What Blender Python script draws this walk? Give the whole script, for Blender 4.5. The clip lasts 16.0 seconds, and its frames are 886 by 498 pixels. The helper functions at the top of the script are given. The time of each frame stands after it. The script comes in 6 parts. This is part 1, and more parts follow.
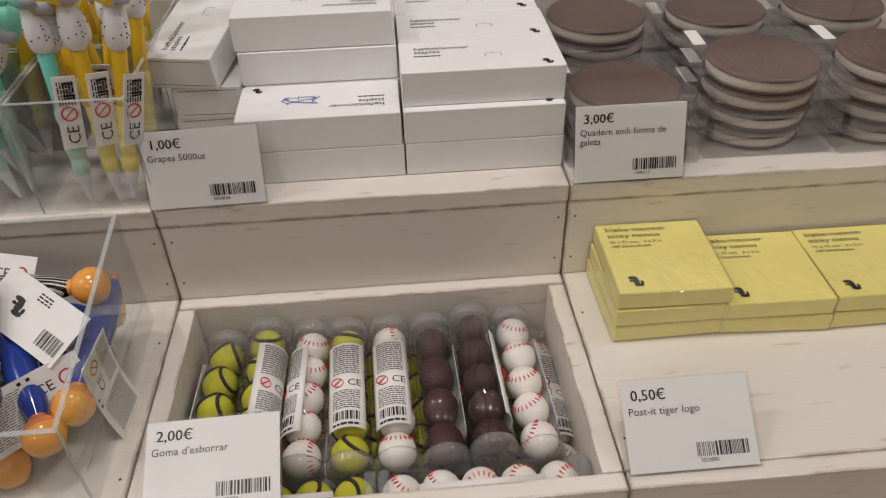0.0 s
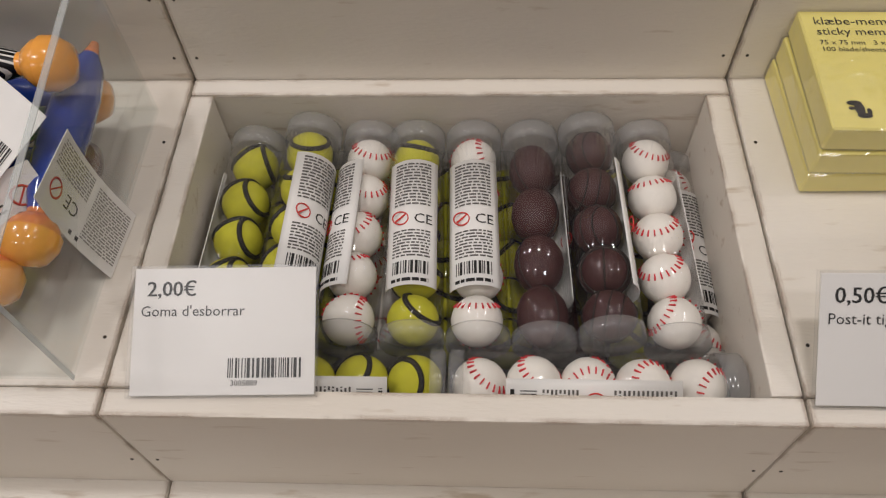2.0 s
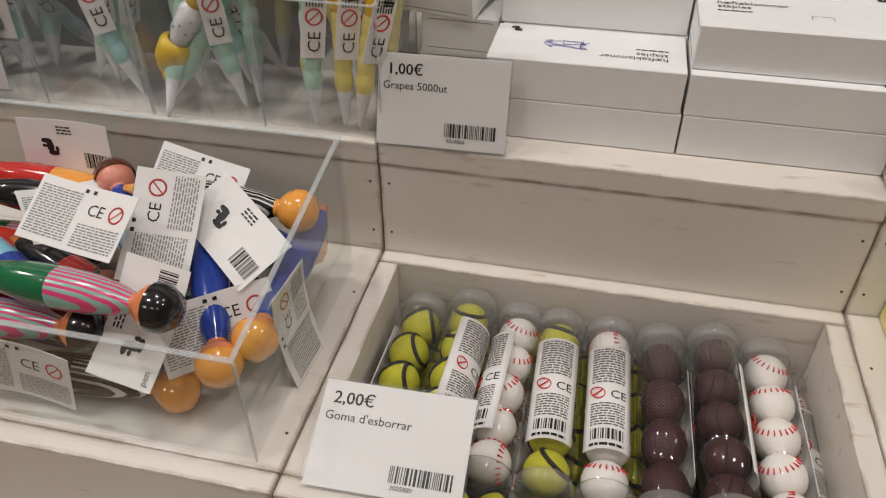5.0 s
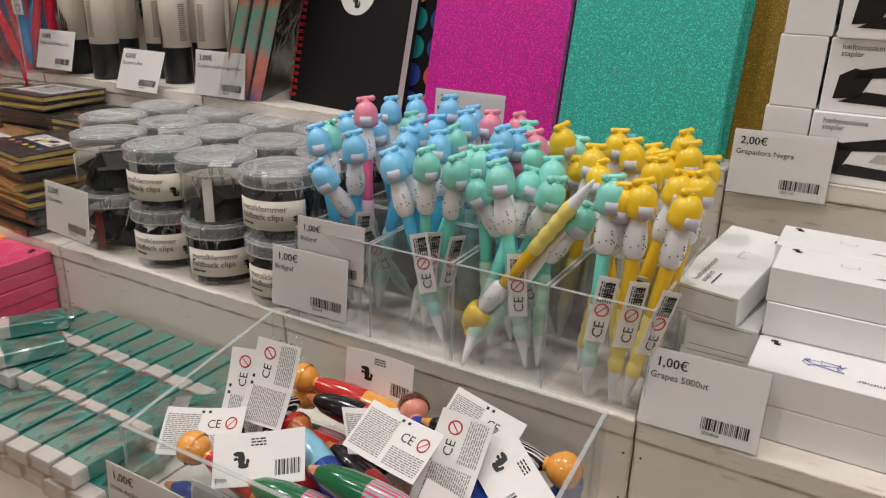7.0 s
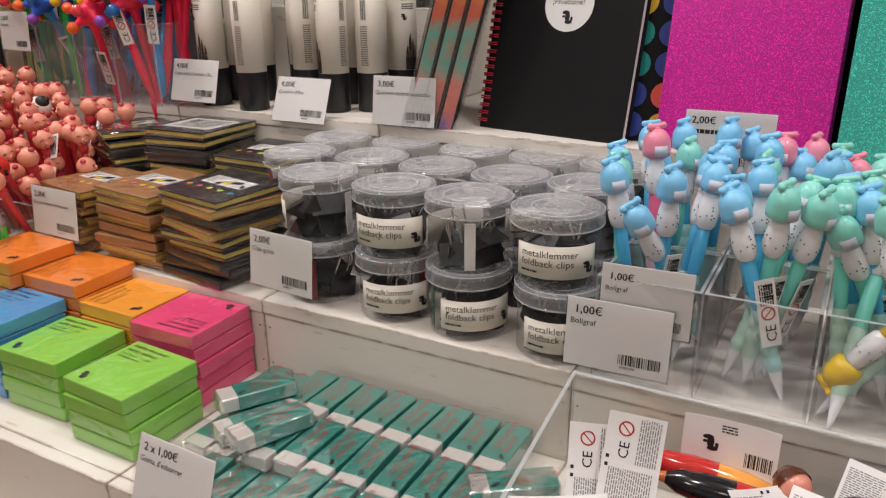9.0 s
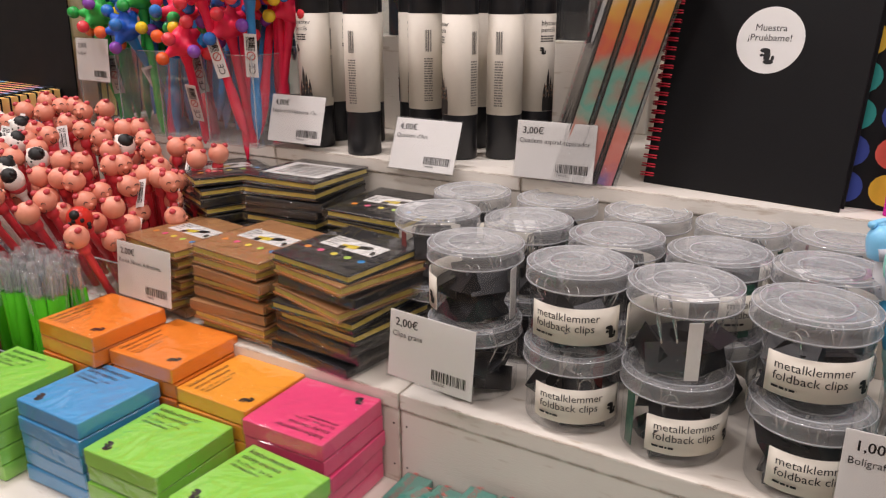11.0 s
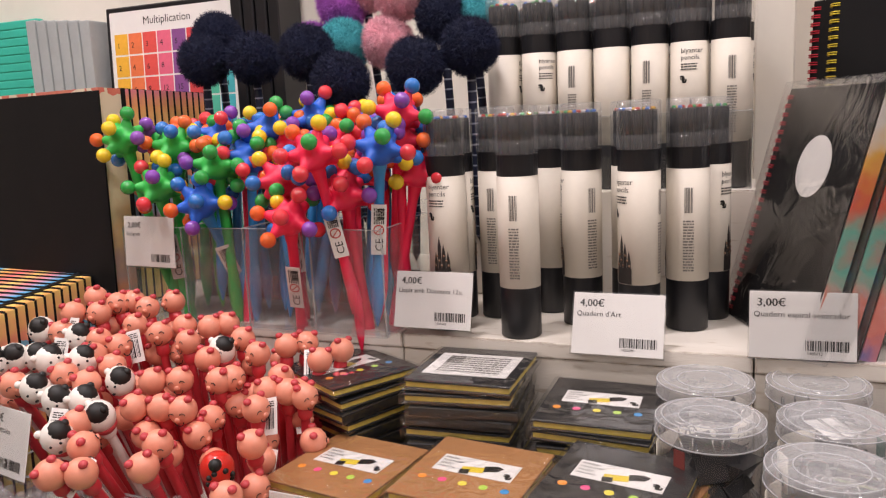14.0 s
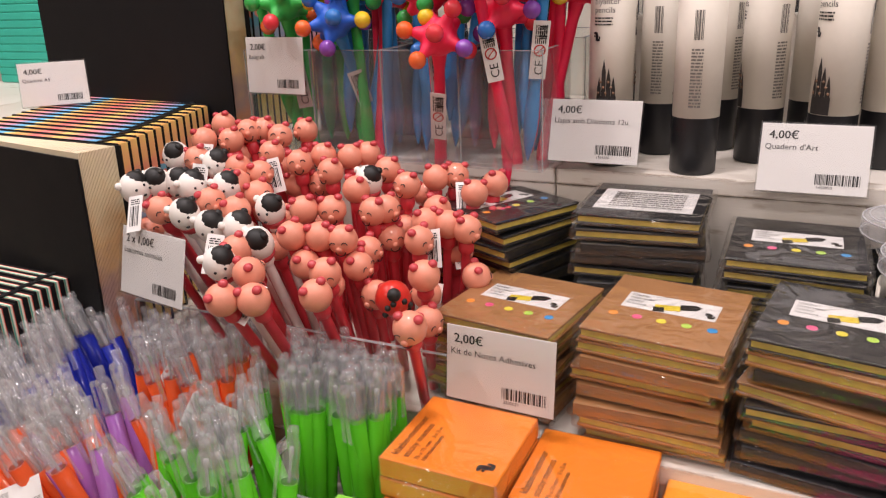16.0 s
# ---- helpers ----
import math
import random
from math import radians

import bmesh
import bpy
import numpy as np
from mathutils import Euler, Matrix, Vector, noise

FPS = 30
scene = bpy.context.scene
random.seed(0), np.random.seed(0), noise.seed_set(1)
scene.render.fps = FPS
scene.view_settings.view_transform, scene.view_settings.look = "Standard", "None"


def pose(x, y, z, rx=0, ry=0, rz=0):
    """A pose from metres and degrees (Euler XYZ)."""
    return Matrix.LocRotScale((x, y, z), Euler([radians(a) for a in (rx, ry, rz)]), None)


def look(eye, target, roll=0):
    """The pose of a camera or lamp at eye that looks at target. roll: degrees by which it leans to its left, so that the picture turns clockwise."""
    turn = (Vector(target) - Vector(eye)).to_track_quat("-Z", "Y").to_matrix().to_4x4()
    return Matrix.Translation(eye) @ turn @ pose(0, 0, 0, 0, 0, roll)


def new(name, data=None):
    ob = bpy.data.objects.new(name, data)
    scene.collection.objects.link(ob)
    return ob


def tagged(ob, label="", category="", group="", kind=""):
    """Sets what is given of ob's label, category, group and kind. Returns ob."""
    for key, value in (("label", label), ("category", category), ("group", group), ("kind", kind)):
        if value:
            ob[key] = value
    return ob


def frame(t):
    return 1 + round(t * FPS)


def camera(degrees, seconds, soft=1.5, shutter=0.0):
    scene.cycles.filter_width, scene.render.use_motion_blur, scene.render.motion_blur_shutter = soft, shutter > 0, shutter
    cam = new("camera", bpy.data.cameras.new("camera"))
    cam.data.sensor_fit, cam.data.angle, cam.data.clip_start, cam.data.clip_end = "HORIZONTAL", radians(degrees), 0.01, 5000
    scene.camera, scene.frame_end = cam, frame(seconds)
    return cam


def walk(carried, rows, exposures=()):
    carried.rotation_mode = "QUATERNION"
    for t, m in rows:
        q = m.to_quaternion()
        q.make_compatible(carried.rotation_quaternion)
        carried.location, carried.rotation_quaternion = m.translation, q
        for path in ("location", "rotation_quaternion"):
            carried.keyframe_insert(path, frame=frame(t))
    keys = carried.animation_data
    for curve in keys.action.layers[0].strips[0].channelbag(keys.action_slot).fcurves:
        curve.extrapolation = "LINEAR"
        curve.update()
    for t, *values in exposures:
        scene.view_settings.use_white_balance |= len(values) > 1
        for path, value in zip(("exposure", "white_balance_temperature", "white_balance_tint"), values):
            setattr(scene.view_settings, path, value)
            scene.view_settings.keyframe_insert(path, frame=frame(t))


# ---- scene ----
cam = camera(60.2, 16.0, soft=1.2)
PATH = [
    (0, (0.017, 0.067, 1.333), (0.126, 1.632, 0.094), -1.4),
    (0.5, (-0.012, 0.088, 1.319), (0.114, 1.562, -0.027), -1.2),
    (1, (-0.012, 0.12, 1.291), (0.117, 1.475, -0.175), 0.1),
    (1.5, (-0.004, 0.162, 1.268), (0.034, 1.383, -0.315), -0.1),
    (2, (0.006, 0.201, 1.249), (-0.083, 1.3, -0.42), -3.5),
    (2.5, (0.015, 0.23, 1.226), (-0.14, 1.218, -0.506), -6.1),
    (3, (0.004, 0.239, 1.211), (-0.169, 1.205, -0.531), -6.3),
    (3.2, (0.004, 0.244, 1.21), (-0.185, 1.189, -0.543), -7.2),
    (5.3, (-0.024, 0.102, 1.288), (-0.438, 1.705, 0.166), 1.4),
    (5.5, (-0.021, 0.091, 1.301), (-0.521, 1.712, 0.241), 1.3),
    (6, (-0.032, 0.069, 1.317), (-0.704, 1.723, 0.415), 1.5),
    (6.5, (-0.044, 0.058, 1.322), (-0.864, 1.711, 0.55), 1.6),
    (7, (-0.046, 0.049, 1.327), (-0.965, 1.679, 0.621), 1.5),
    (7.5, (-0.091, 0.043, 1.327), (-1.052, 1.655, 0.634), 1.3),
    (8, (-0.167, 0.039, 1.328), (-1.127, 1.652, 0.639), 0.4),
    (8.5, (-0.238, 0.023, 1.328), (-1.159, 1.661, 0.644), -0.3),
    (9, (-0.296, 0.003, 1.327), (-1.191, 1.656, 0.643), -0.6),
    (9.2, (-0.319, -0.002, 1.325), (-1.204, 1.653, 0.636), -0.7),
    (11.3, (-0.492, 0.09, 1.333), (-1.468, 1.72, 0.71), -0.3),
    (11.5, (-0.513, 0.107, 1.338), (-1.491, 1.736, 0.715), -0.6),
    (12, (-0.555, 0.132, 1.333), (-1.536, 1.77, 0.737), -0.3),
    (12.5, (-0.599, 0.134, 1.337), (-1.565, 1.794, 0.779), -0.3),
    (13, (-0.678, 0.121, 1.358), (-1.574, 1.845, 0.884), -1.8),
    (13.5, (-0.73, 0.102, 1.368), (-1.532, 1.896, 0.995), -2.6),
    (14, (-0.764, 0.084, 1.366), (-1.506, 1.91, 1.025), -2.7),
    (14.5, (-0.788, 0.069, 1.358), (-1.517, 1.889, 0.962), -2.5),
    (15, (-0.82, 0.055, 1.349), (-1.565, 1.846, 0.86), -2.4),
    (15.5, (-0.836, 0.057, 1.342), (-1.623, 1.809, 0.783), -2.2),
    (16, (-0.876, 0.087, 1.331), (-1.689, 1.782, 0.65), -2.5),
]
walk(cam, [(t, look(eye, target, roll)) for t, eye, target, roll in PATH],
     exposures=((0, -0.12, 6500, 10), (1, -0.14, 6500, 10), (3, -0.12, 6500, 10), (5.5, 0.02, 6450, 9), (7, 0.16, 6450, 9), (9, 0.32, 6500, 13), (12, 0.48, 6600, 16), (16, 0.55, 6680, 19)))

# ---- light ----
world = bpy.data.worlds.new("world")
scene.world = world
world.use_nodes = True
world.node_tree.nodes["Background"].inputs[0].default_value = (1.0, 0.93, 0.84, 1)
world.node_tree.nodes["Background"].inputs[1].default_value = 0.03


def ceiling_lamp(x, y, watts, size):
    """A shop ceiling downlight: a square area lamp just under the ceiling."""
    data = bpy.data.lights.new("ceiling_lamp", "AREA")
    data.energy, data.size, data.color = watts, size, (1.0, 0.955, 0.955)
    ob = new("ceiling_lamp", data)
    ob.matrix_world = pose(x, y, 2.74)
    return ob


for lx, k in ((-2.4, 1.2), (-1.2, 1.2), (0.0, 0.8), (1.2, 0.75)):
    ceiling_lamp(lx, 0.46, 7.2 * k, 0.16)
    ceiling_lamp(lx + 0.5, -0.25, 4.3 * k, 0.16)
    ceiling_lamp(lx, -1.7, 4.5 * k, 0.3)


# ---- materials ----
def lin(h):
    """Linear colour from a hex string."""
    v = [int(h[i:i + 2], 16) / 255 for i in (0, 2, 4)]
    return tuple(c / 12.92 if c < 0.04045 else ((c + 0.055) / 1.055) ** 2.4 for c in v) + (1,)


def nodes_of(name):
    m = bpy.data.materials.new(name)
    m.use_nodes = True
    nt = m.node_tree
    return m, nt, nt.nodes["Principled BSDF"]


def mat(name, base, rough=0.5, metal=0.0, var=0.1, scale=30.0, bump=0.0, bscale=300.0, coat=0.0, trans=0.0, rand=0.0, sss=0.0):
    """A painted, paper or plastic surface with variation at two scales and fine relief."""
    m, nt, p = nodes_of(name)
    if isinstance(base, str):
        base = lin(base)
    L, N = nt.links.new, nt.nodes.new
    tc = N("ShaderNodeTexCoord")
    n1, n2 = N("ShaderNodeTexNoise"), N("ShaderNodeTexNoise")
    n1.inputs["Scale"].default_value, n2.inputs["Scale"].default_value = scale, scale * 9
    n1.inputs["Detail"].default_value = n2.inputs["Detail"].default_value = 4
    L(tc.outputs["Object"], n1.inputs["Vector"])
    L(tc.outputs["Object"], n2.inputs["Vector"])
    add = N("ShaderNodeMath")
    add.operation = "MULTIPLY_ADD"
    L(n2.outputs["Fac"], add.inputs[0])
    add.inputs[1].default_value = 0.5
    L(n1.outputs["Fac"], add.inputs[2])
    last = add
    if rand:
        oi = N("ShaderNodeObjectInfo")
        ra = N("ShaderNodeMath")
        ra.operation = "MULTIPLY_ADD"
        L(oi.outputs["Random"], ra.inputs[0])
        ra.inputs[1].default_value = rand
        L(add.outputs[0], ra.inputs[2])
        last = ra
    mr = N("ShaderNodeMapRange")
    mr.inputs["From Min"].default_value, mr.inputs["From Max"].default_value = 0.45, 1.05 + rand
    mr.inputs["To Min"].default_value, mr.inputs["To Max"].default_value = 1 - var, 1 + var
    L(last.outputs[0], mr.inputs["Value"])
    mx = N("ShaderNodeVectorMath")
    mx.operation = "SCALE"
    mx.inputs[0].default_value = base[:3]
    L(mr.outputs[0], mx.inputs["Scale"])
    L(mx.outputs[0], p.inputs["Base Color"])
    rr = N("ShaderNodeMapRange")
    rr.inputs["To Min"].default_value, rr.inputs["To Max"].default_value = max(0.02, rough - 0.08), min(1, rough + 0.08)
    L(n1.outputs["Fac"], rr.inputs["Value"])
    L(rr.outputs[0], p.inputs["Roughness"])
    p.inputs["Metallic"].default_value = metal
    p.inputs["Coat Weight"].default_value = coat
    p.inputs["Coat Roughness"].default_value = 0.06
    p.inputs["Transmission Weight"].default_value = trans
    p.inputs["Subsurface Weight"].default_value = sss
    p.inputs["Subsurface Radius"].default_value = (0.004, 0.003, 0.002)
    if bump:
        n3 = N("ShaderNodeTexNoise")
        n3.inputs["Scale"].default_value, n3.inputs["Detail"].default_value = bscale, 3
        L(tc.outputs["Object"], n3.inputs["Vector"])
        b = N("ShaderNodeBump")
        b.inputs["Strength"].default_value, b.inputs["Distance"].default_value = bump, 0.001
        L(n3.outputs["Fac"], b.inputs["Height"])
        L(b.outputs[0], p.inputs["Normal"])
    return m


def clear(name, tint=(0.96, 0.97, 0.97, 1), rough=0.04, ior=1.45, haze=0.0, wrinkle=0.0, size=60):
    """Clear plastic: see-through with Fresnel gloss; haze adds a milky share, wrinkle the creases of film."""
    m, nt, p = nodes_of(name)
    L, N = nt.links.new, nt.nodes.new
    out = nt.nodes["Material Output"]
    tr, gl, mix, fr = N("ShaderNodeBsdfTransparent"), N("ShaderNodeBsdfGlossy"), N("ShaderNodeMixShader"), N("ShaderNodeLayerWeight")
    pw, ma = N("ShaderNodeMath"), N("ShaderNodeMath")
    pw.operation, ma.operation = "POWER", "MULTIPLY_ADD"
    pw.inputs[1].default_value, ma.inputs[1].default_value, ma.inputs[2].default_value = 4.0, 0.6, (ior - 1) ** 2 / (ior + 1) ** 2
    fr.inputs["Blend"].default_value = 0.5
    L(fr.outputs["Facing"], pw.inputs[0])
    L(pw.outputs[0], ma.inputs[0])
    tr.inputs[0].default_value = tint
    gl.inputs["Roughness"].default_value = rough
    L(ma.outputs[0], mix.inputs[0])
    L(tr.outputs[0], mix.inputs[1])
    L(gl.outputs[0], mix.inputs[2])
    last = mix
    if wrinkle:
        tc, n, b = N("ShaderNodeTexCoord"), N("ShaderNodeTexNoise"), N("ShaderNodeBump")
        n.inputs["Scale"].default_value, n.inputs["Detail"].default_value, n.inputs["Distortion"].default_value = size, 2, 1.5
        L(tc.outputs["Object"], n.inputs["Vector"])
        b.inputs["Strength"].default_value, b.inputs["Distance"].default_value = wrinkle, 0.004
        L(n.outputs["Fac"], b.inputs["Height"])
        L(b.outputs[0], gl.inputs["Normal"])
        L(b.outputs[0], fr.inputs["Normal"])
    if haze:
        di, m2 = N("ShaderNodeBsdfDiffuse"), N("ShaderNodeMixShader")
        di.inputs[0].default_value = (0.85, 0.86, 0.87, 1)
        m2.inputs[0].default_value = haze
        L(mix.outputs[0], m2.inputs[1])
        L(di.outputs[0], m2.inputs[2])
        last = m2
    nt.nodes.remove(p)
    L(last.outputs[0], out.inputs[0])
    return m


def tinted(name, h, share=0.45, rough=0.12):
    """Coloured see-through plastic, as in cheap pen barrels."""
    m, nt, p = nodes_of(name)
    L, N = nt.links.new, nt.nodes.new
    out = nt.nodes["Material Output"]
    c = lin(h)
    p.inputs["Base Color"].default_value, p.inputs["Roughness"].default_value = c, rough
    n = N("ShaderNodeTexNoise")
    n.inputs["Scale"].default_value = 90
    tr, mix = N("ShaderNodeBsdfTransparent"), N("ShaderNodeMixShader")
    tr.inputs[0].default_value = tuple(0.35 + 0.65 * v for v in c[:3]) + (1,)
    mr = N("ShaderNodeMapRange")
    mr.inputs["To Min"].default_value, mr.inputs["To Max"].default_value = share - 0.1, share + 0.1
    L(n.outputs["Fac"], mr.inputs["Value"])
    L(mr.outputs[0], mix.inputs[0])
    L(p.outputs[0], mix.inputs[1])
    L(tr.outputs[0], mix.inputs[2])
    L(mix.outputs[0], out.inputs[0])
    return m


def glitter(name, h):
    """Glitter paper: tiny flakes, each with its own tilt and lightness; rare bright ones paint the sparkle."""
    m, nt, p = nodes_of(name)
    L, N = nt.links.new, nt.nodes.new
    tc, v = N("ShaderNodeTexCoord"), N("ShaderNodeTexVoronoi")
    v.inputs["Scale"].default_value = 1400
    L(tc.outputs["Object"], v.inputs["Vector"])
    sep = N("ShaderNodeSeparateColor")
    L(v.outputs["Color"], sep.inputs[0])
    pw, mr = N("ShaderNodeMath"), N("ShaderNodeMapRange")
    pw.operation = "POWER"
    pw.inputs[1].default_value = 5.0
    L(sep.outputs[0], pw.inputs[0])
    mr.inputs["To Min"].default_value, mr.inputs["To Max"].default_value = 0.72, 1.9
    L(pw.outputs[0], mr.inputs["Value"])
    mx = N("ShaderNodeVectorMath")
    mx.operation = "SCALE"
    mx.inputs[0].default_value = lin(h)[:3]
    L(mr.outputs[0], mx.inputs["Scale"])
    L(mx.outputs[0], p.inputs["Base Color"])
    p.inputs["Metallic"].default_value, p.inputs["Roughness"].default_value = 0.2, 0.3
    b = N("ShaderNodeBump")
    b.inputs["Strength"].default_value, b.inputs["Distance"].default_value = 0.9, 0.0006
    L(sep.outputs[1], b.inputs["Height"])
    L(b.outputs[0], p.inputs["Normal"])
    return m


def striped(name, colours, axis, scale, rough=0.6, blur=False):
    """Bands of colour along one object axis, as on page edges and printed stripes."""
    m, nt, p = nodes_of(name)
    L, N = nt.links.new, nt.nodes.new
    tc, sep = N("ShaderNodeTexCoord"), N("ShaderNodeSeparateXYZ")
    L(tc.outputs["Object"], sep.inputs[0])
    noise_n = N("ShaderNodeTexNoise")
    noise_n.inputs["Scale"].default_value = 45
    L(tc.outputs["Object"], noise_n.inputs["Vector"])
    mu = N("ShaderNodeMath")
    mu.operation = "MULTIPLY"
    L(sep.outputs["XYZ".index(axis)], mu.inputs[0])
    mu.inputs[1].default_value = scale
    ad = N("ShaderNodeMath")
    ad.operation = "MULTIPLY_ADD"
    L(noise_n.outputs["Fac"], ad.inputs[0])
    ad.inputs[1].default_value = 0.35 if blur else 0.0
    L(mu.outputs[0], ad.inputs[2])
    fr = N("ShaderNodeMath")
    fr.operation = "FRACT"
    L(ad.outputs[0], fr.inputs[0])
    ramp = N("ShaderNodeValToRGB")
    ramp.color_ramp.interpolation = "LINEAR" if blur else "CONSTANT"
    el = ramp.color_ramp.elements
    while len(el) < len(colours):
        el.new(0.5)
    for i, h in enumerate(colours):
        el[i].position, el[i].color = i / len(colours), lin(h)
    L(fr.outputs[0], ramp.inputs[0])
    L(ramp.outputs[0], p.inputs["Base Color"])
    p.inputs["Roughness"].default_value = rough
    return m


def painted_wood(name):
    """White shop paint on board: brush marks, scuffs and brown wear spots."""
    m, nt, p = nodes_of(name)
    L, N = nt.links.new, nt.nodes.new
    tc = N("ShaderNodeTexCoord")
    mp = N("ShaderNodeMapping")
    mp.inputs["Scale"].default_value = (3, 14, 14)
    L(tc.outputs["Object"], mp.inputs["Vector"])
    n1, n2, n3 = N("ShaderNodeTexNoise"), N("ShaderNodeTexNoise"), N("ShaderNodeTexNoise")
    for n, s, d in ((n1, 3.0, 5), (n2, 9.0, 8), (n3, 60.0, 4)):
        n.inputs["Scale"].default_value, n.inputs["Detail"].default_value = s, d
    L(tc.outputs["Object"], n1.inputs["Vector"])
    L(mp.outputs[0], n2.inputs["Vector"])
    L(mp.outputs[0], n3.inputs["Vector"])
    r1, r2 = N("ShaderNodeValToRGB"), N("ShaderNodeValToRGB")
    e = r1.color_ramp.elements
    e[0].position, e[0].color, e[1].position, e[1].color = 0.3, lin("d6cdbf"), 0.7, lin("eee9e0")
    e = r2.color_ramp.elements
    e[0].position, e[0].color, e[1].position, e[1].color = 0.63, (0, 0, 0, 1), 0.73, (1, 1, 1, 1)
    L(n1.outputs["Fac"], r1.inputs[0])
    L(n2.outputs["Fac"], r2.inputs[0])
    mx = N("ShaderNodeMix")
    mx.data_type = "RGBA"
    mx.inputs["B"].default_value = lin("a58d6d")
    L(r1.outputs[0], mx.inputs["A"])
    sc = N("ShaderNodeMath")
    sc.operation = "MULTIPLY"
    sc.inputs[1].default_value = 0.55
    L(r2.outputs[0], sc.inputs[0])
    L(sc.outputs[0], mx.inputs["Factor"])
    bv, ge, dp, inv, chip, wear = N("ShaderNodeBevel"), N("ShaderNodeNewGeometry"), N("ShaderNodeVectorMath"), N("ShaderNodeMapRange"), N("ShaderNodeMapRange"), N("ShaderNodeMath")
    bv.samples = 4
    bv.inputs["Radius"].default_value = 0.0035
    dp.operation, wear.operation = "DOT_PRODUCT", "MULTIPLY"
    L(bv.outputs[0], dp.inputs[0])
    L(ge.outputs["Normal"], dp.inputs[1])
    inv.inputs["From Min"].default_value, inv.inputs["From Max"].default_value = 0.985, 0.90
    L(dp.outputs["Value"], inv.inputs["Value"])
    n4 = N("ShaderNodeTexNoise")
    n4.inputs["Scale"].default_value, n4.inputs["Detail"].default_value = 38, 6
    L(tc.outputs["Object"], n4.inputs["Vector"])
    chip.inputs["From Min"].default_value, chip.inputs["From Max"].default_value = 0.41, 0.55
    L(n4.outputs["Fac"], chip.inputs["Value"])
    L(inv.outputs[0], wear.inputs[0])
    L(chip.outputs[0], wear.inputs[1])
    mw = N("ShaderNodeMix")
    mw.data_type = "RGBA"
    mw.inputs["B"].default_value = lin("7d6146")
    L(mx.outputs["Result"], mw.inputs["A"])
    L(wear.outputs[0], mw.inputs["Factor"])
    L(mw.outputs["Result"], p.inputs["Base Color"])
    p.inputs["Roughness"].default_value = 0.42
    b = N("ShaderNodeBump")
    b.inputs["Strength"].default_value, b.inputs["Distance"].default_value = 0.25, 0.001
    L(n3.outputs["Fac"], b.inputs["Height"])
    L(b.outputs[0], p.inputs["Normal"])
    return m


WHITE_WOOD = painted_wood("white_painted_wood")
WALL = mat("wall_paint", "d8cfc2", 0.8, var=0.05, scale=3, bump=0.2, bscale=120)
BACK_PANEL = mat("back_panel_paint", "e4ded2", 0.6, var=0.05, scale=5, bump=0.1)
CEIL = mat("ceiling_paint", "e6e2da", 0.9, var=0.04, scale=2)
FLOOR = mat("floor_laminate", "a58a6b", 0.45, var=0.2, scale=6, bump=0.1, bscale=60)
BASE_WOOD = mat("base_wood", "c2a98a", 0.5, var=0.15, scale=8, bump=0.15, bscale=80)
SCREW = mat("screw_steel", "4a4540", 0.45, 0.8)
PAPER = mat("card_paper", "e9e7e3", 0.6, var=0.03, scale=15, bump=0.05)
BOXWHITE = mat("carton_white", "eeedeb", 0.5, var=0.03, scale=12, bump=0.05)
INK = mat("black_ink", "161514", 0.55, var=0.1)
FADED_INK = mat("faded_ink", "5c5854", 0.6, var=0.1)
GREYINK = mat("grey_ink", "77736e", 0.6, var=0.1)
REDINK = mat("red_ink", "c8332b", 0.55, var=0.1)
BLUEINK = mat("blue_pen_ink", "4456b4", 0.5)
ACRYLIC = clear("clear_acrylic", (0.975, 0.985, 0.98, 1), 0.03, 1.49, haze=0.015)
HOLDER = clear("holder_plastic", (0.98, 0.98, 0.98, 1), 0.32, 1.35, haze=0.0)
FILM = clear("plastic_film", (0.985, 0.985, 0.985, 1), 0.12, 2.1, haze=0.004, wrinkle=0.85, size=24)
KIT_FILM = clear("loose_film", (0.985, 0.985, 0.985, 1), 0.09, 2.0, haze=0.004, wrinkle=0.8, size=34)
TIGHT_FILM = clear("shrink_film", (0.985, 0.985, 0.985, 1), 0.16, 3.6, haze=0.004, wrinkle=0.55, size=22)
# Milky share puts the haze and reflections on the cup walls into the colour.
CUP_ACRYLIC = clear("hazed_acrylic", (0.985, 0.985, 0.985, 1), 0.05, 1.5, haze=0.035)
ACEDGE = clear("acrylic_edge", (0.9, 0.93, 0.92, 1), 0.12, 1.7, haze=0.26)
TUBE = clear("clear_tube", (0.985, 0.985, 0.985, 1), 0.05, 1.45, haze=0.008)
FROST = clear("frosted_plastic", (0.93, 0.925, 0.915, 1), 0.16, 1.6, haze=0.14)
# Lid plastic is milky; its haze also paints in the ceiling's reflection.
LIDPL = clear("clear_lid", (0.97, 0.975, 0.985, 1), 0.07, 1.9, haze=0.25, wrinkle=0.03)
LIDRIM = clear("clear_lid_rim", (0.95, 0.95, 0.955, 1), 0.08, 1.7, haze=0.20)
LIDEDGE = clear("clear_lid_edge", (0.95, 0.95, 0.955, 1), 0.12, 1.7, haze=0.30)
CAPPL = clear("tube_cap", (0.97, 0.97, 0.97, 1), 0.06, 1.6, haze=0.075)
BLACK = mat("black_plastic", "17171a", 0.38, var=0.15)
BLACKPAPER = mat("black_cover", "100f10", 0.72, var=0.15, bump=0.1, bscale=500)
BLACKPAPER.node_tree.nodes["Principled BSDF"].inputs["Specular IOR Level"].default_value = 0.25
METAL = mat("bright_wire", "c9c9c6", 0.25, 0.9)
WHITEPL = mat("white_plastic", "eff0f2", 0.25, var=0.03, coat=0.3)


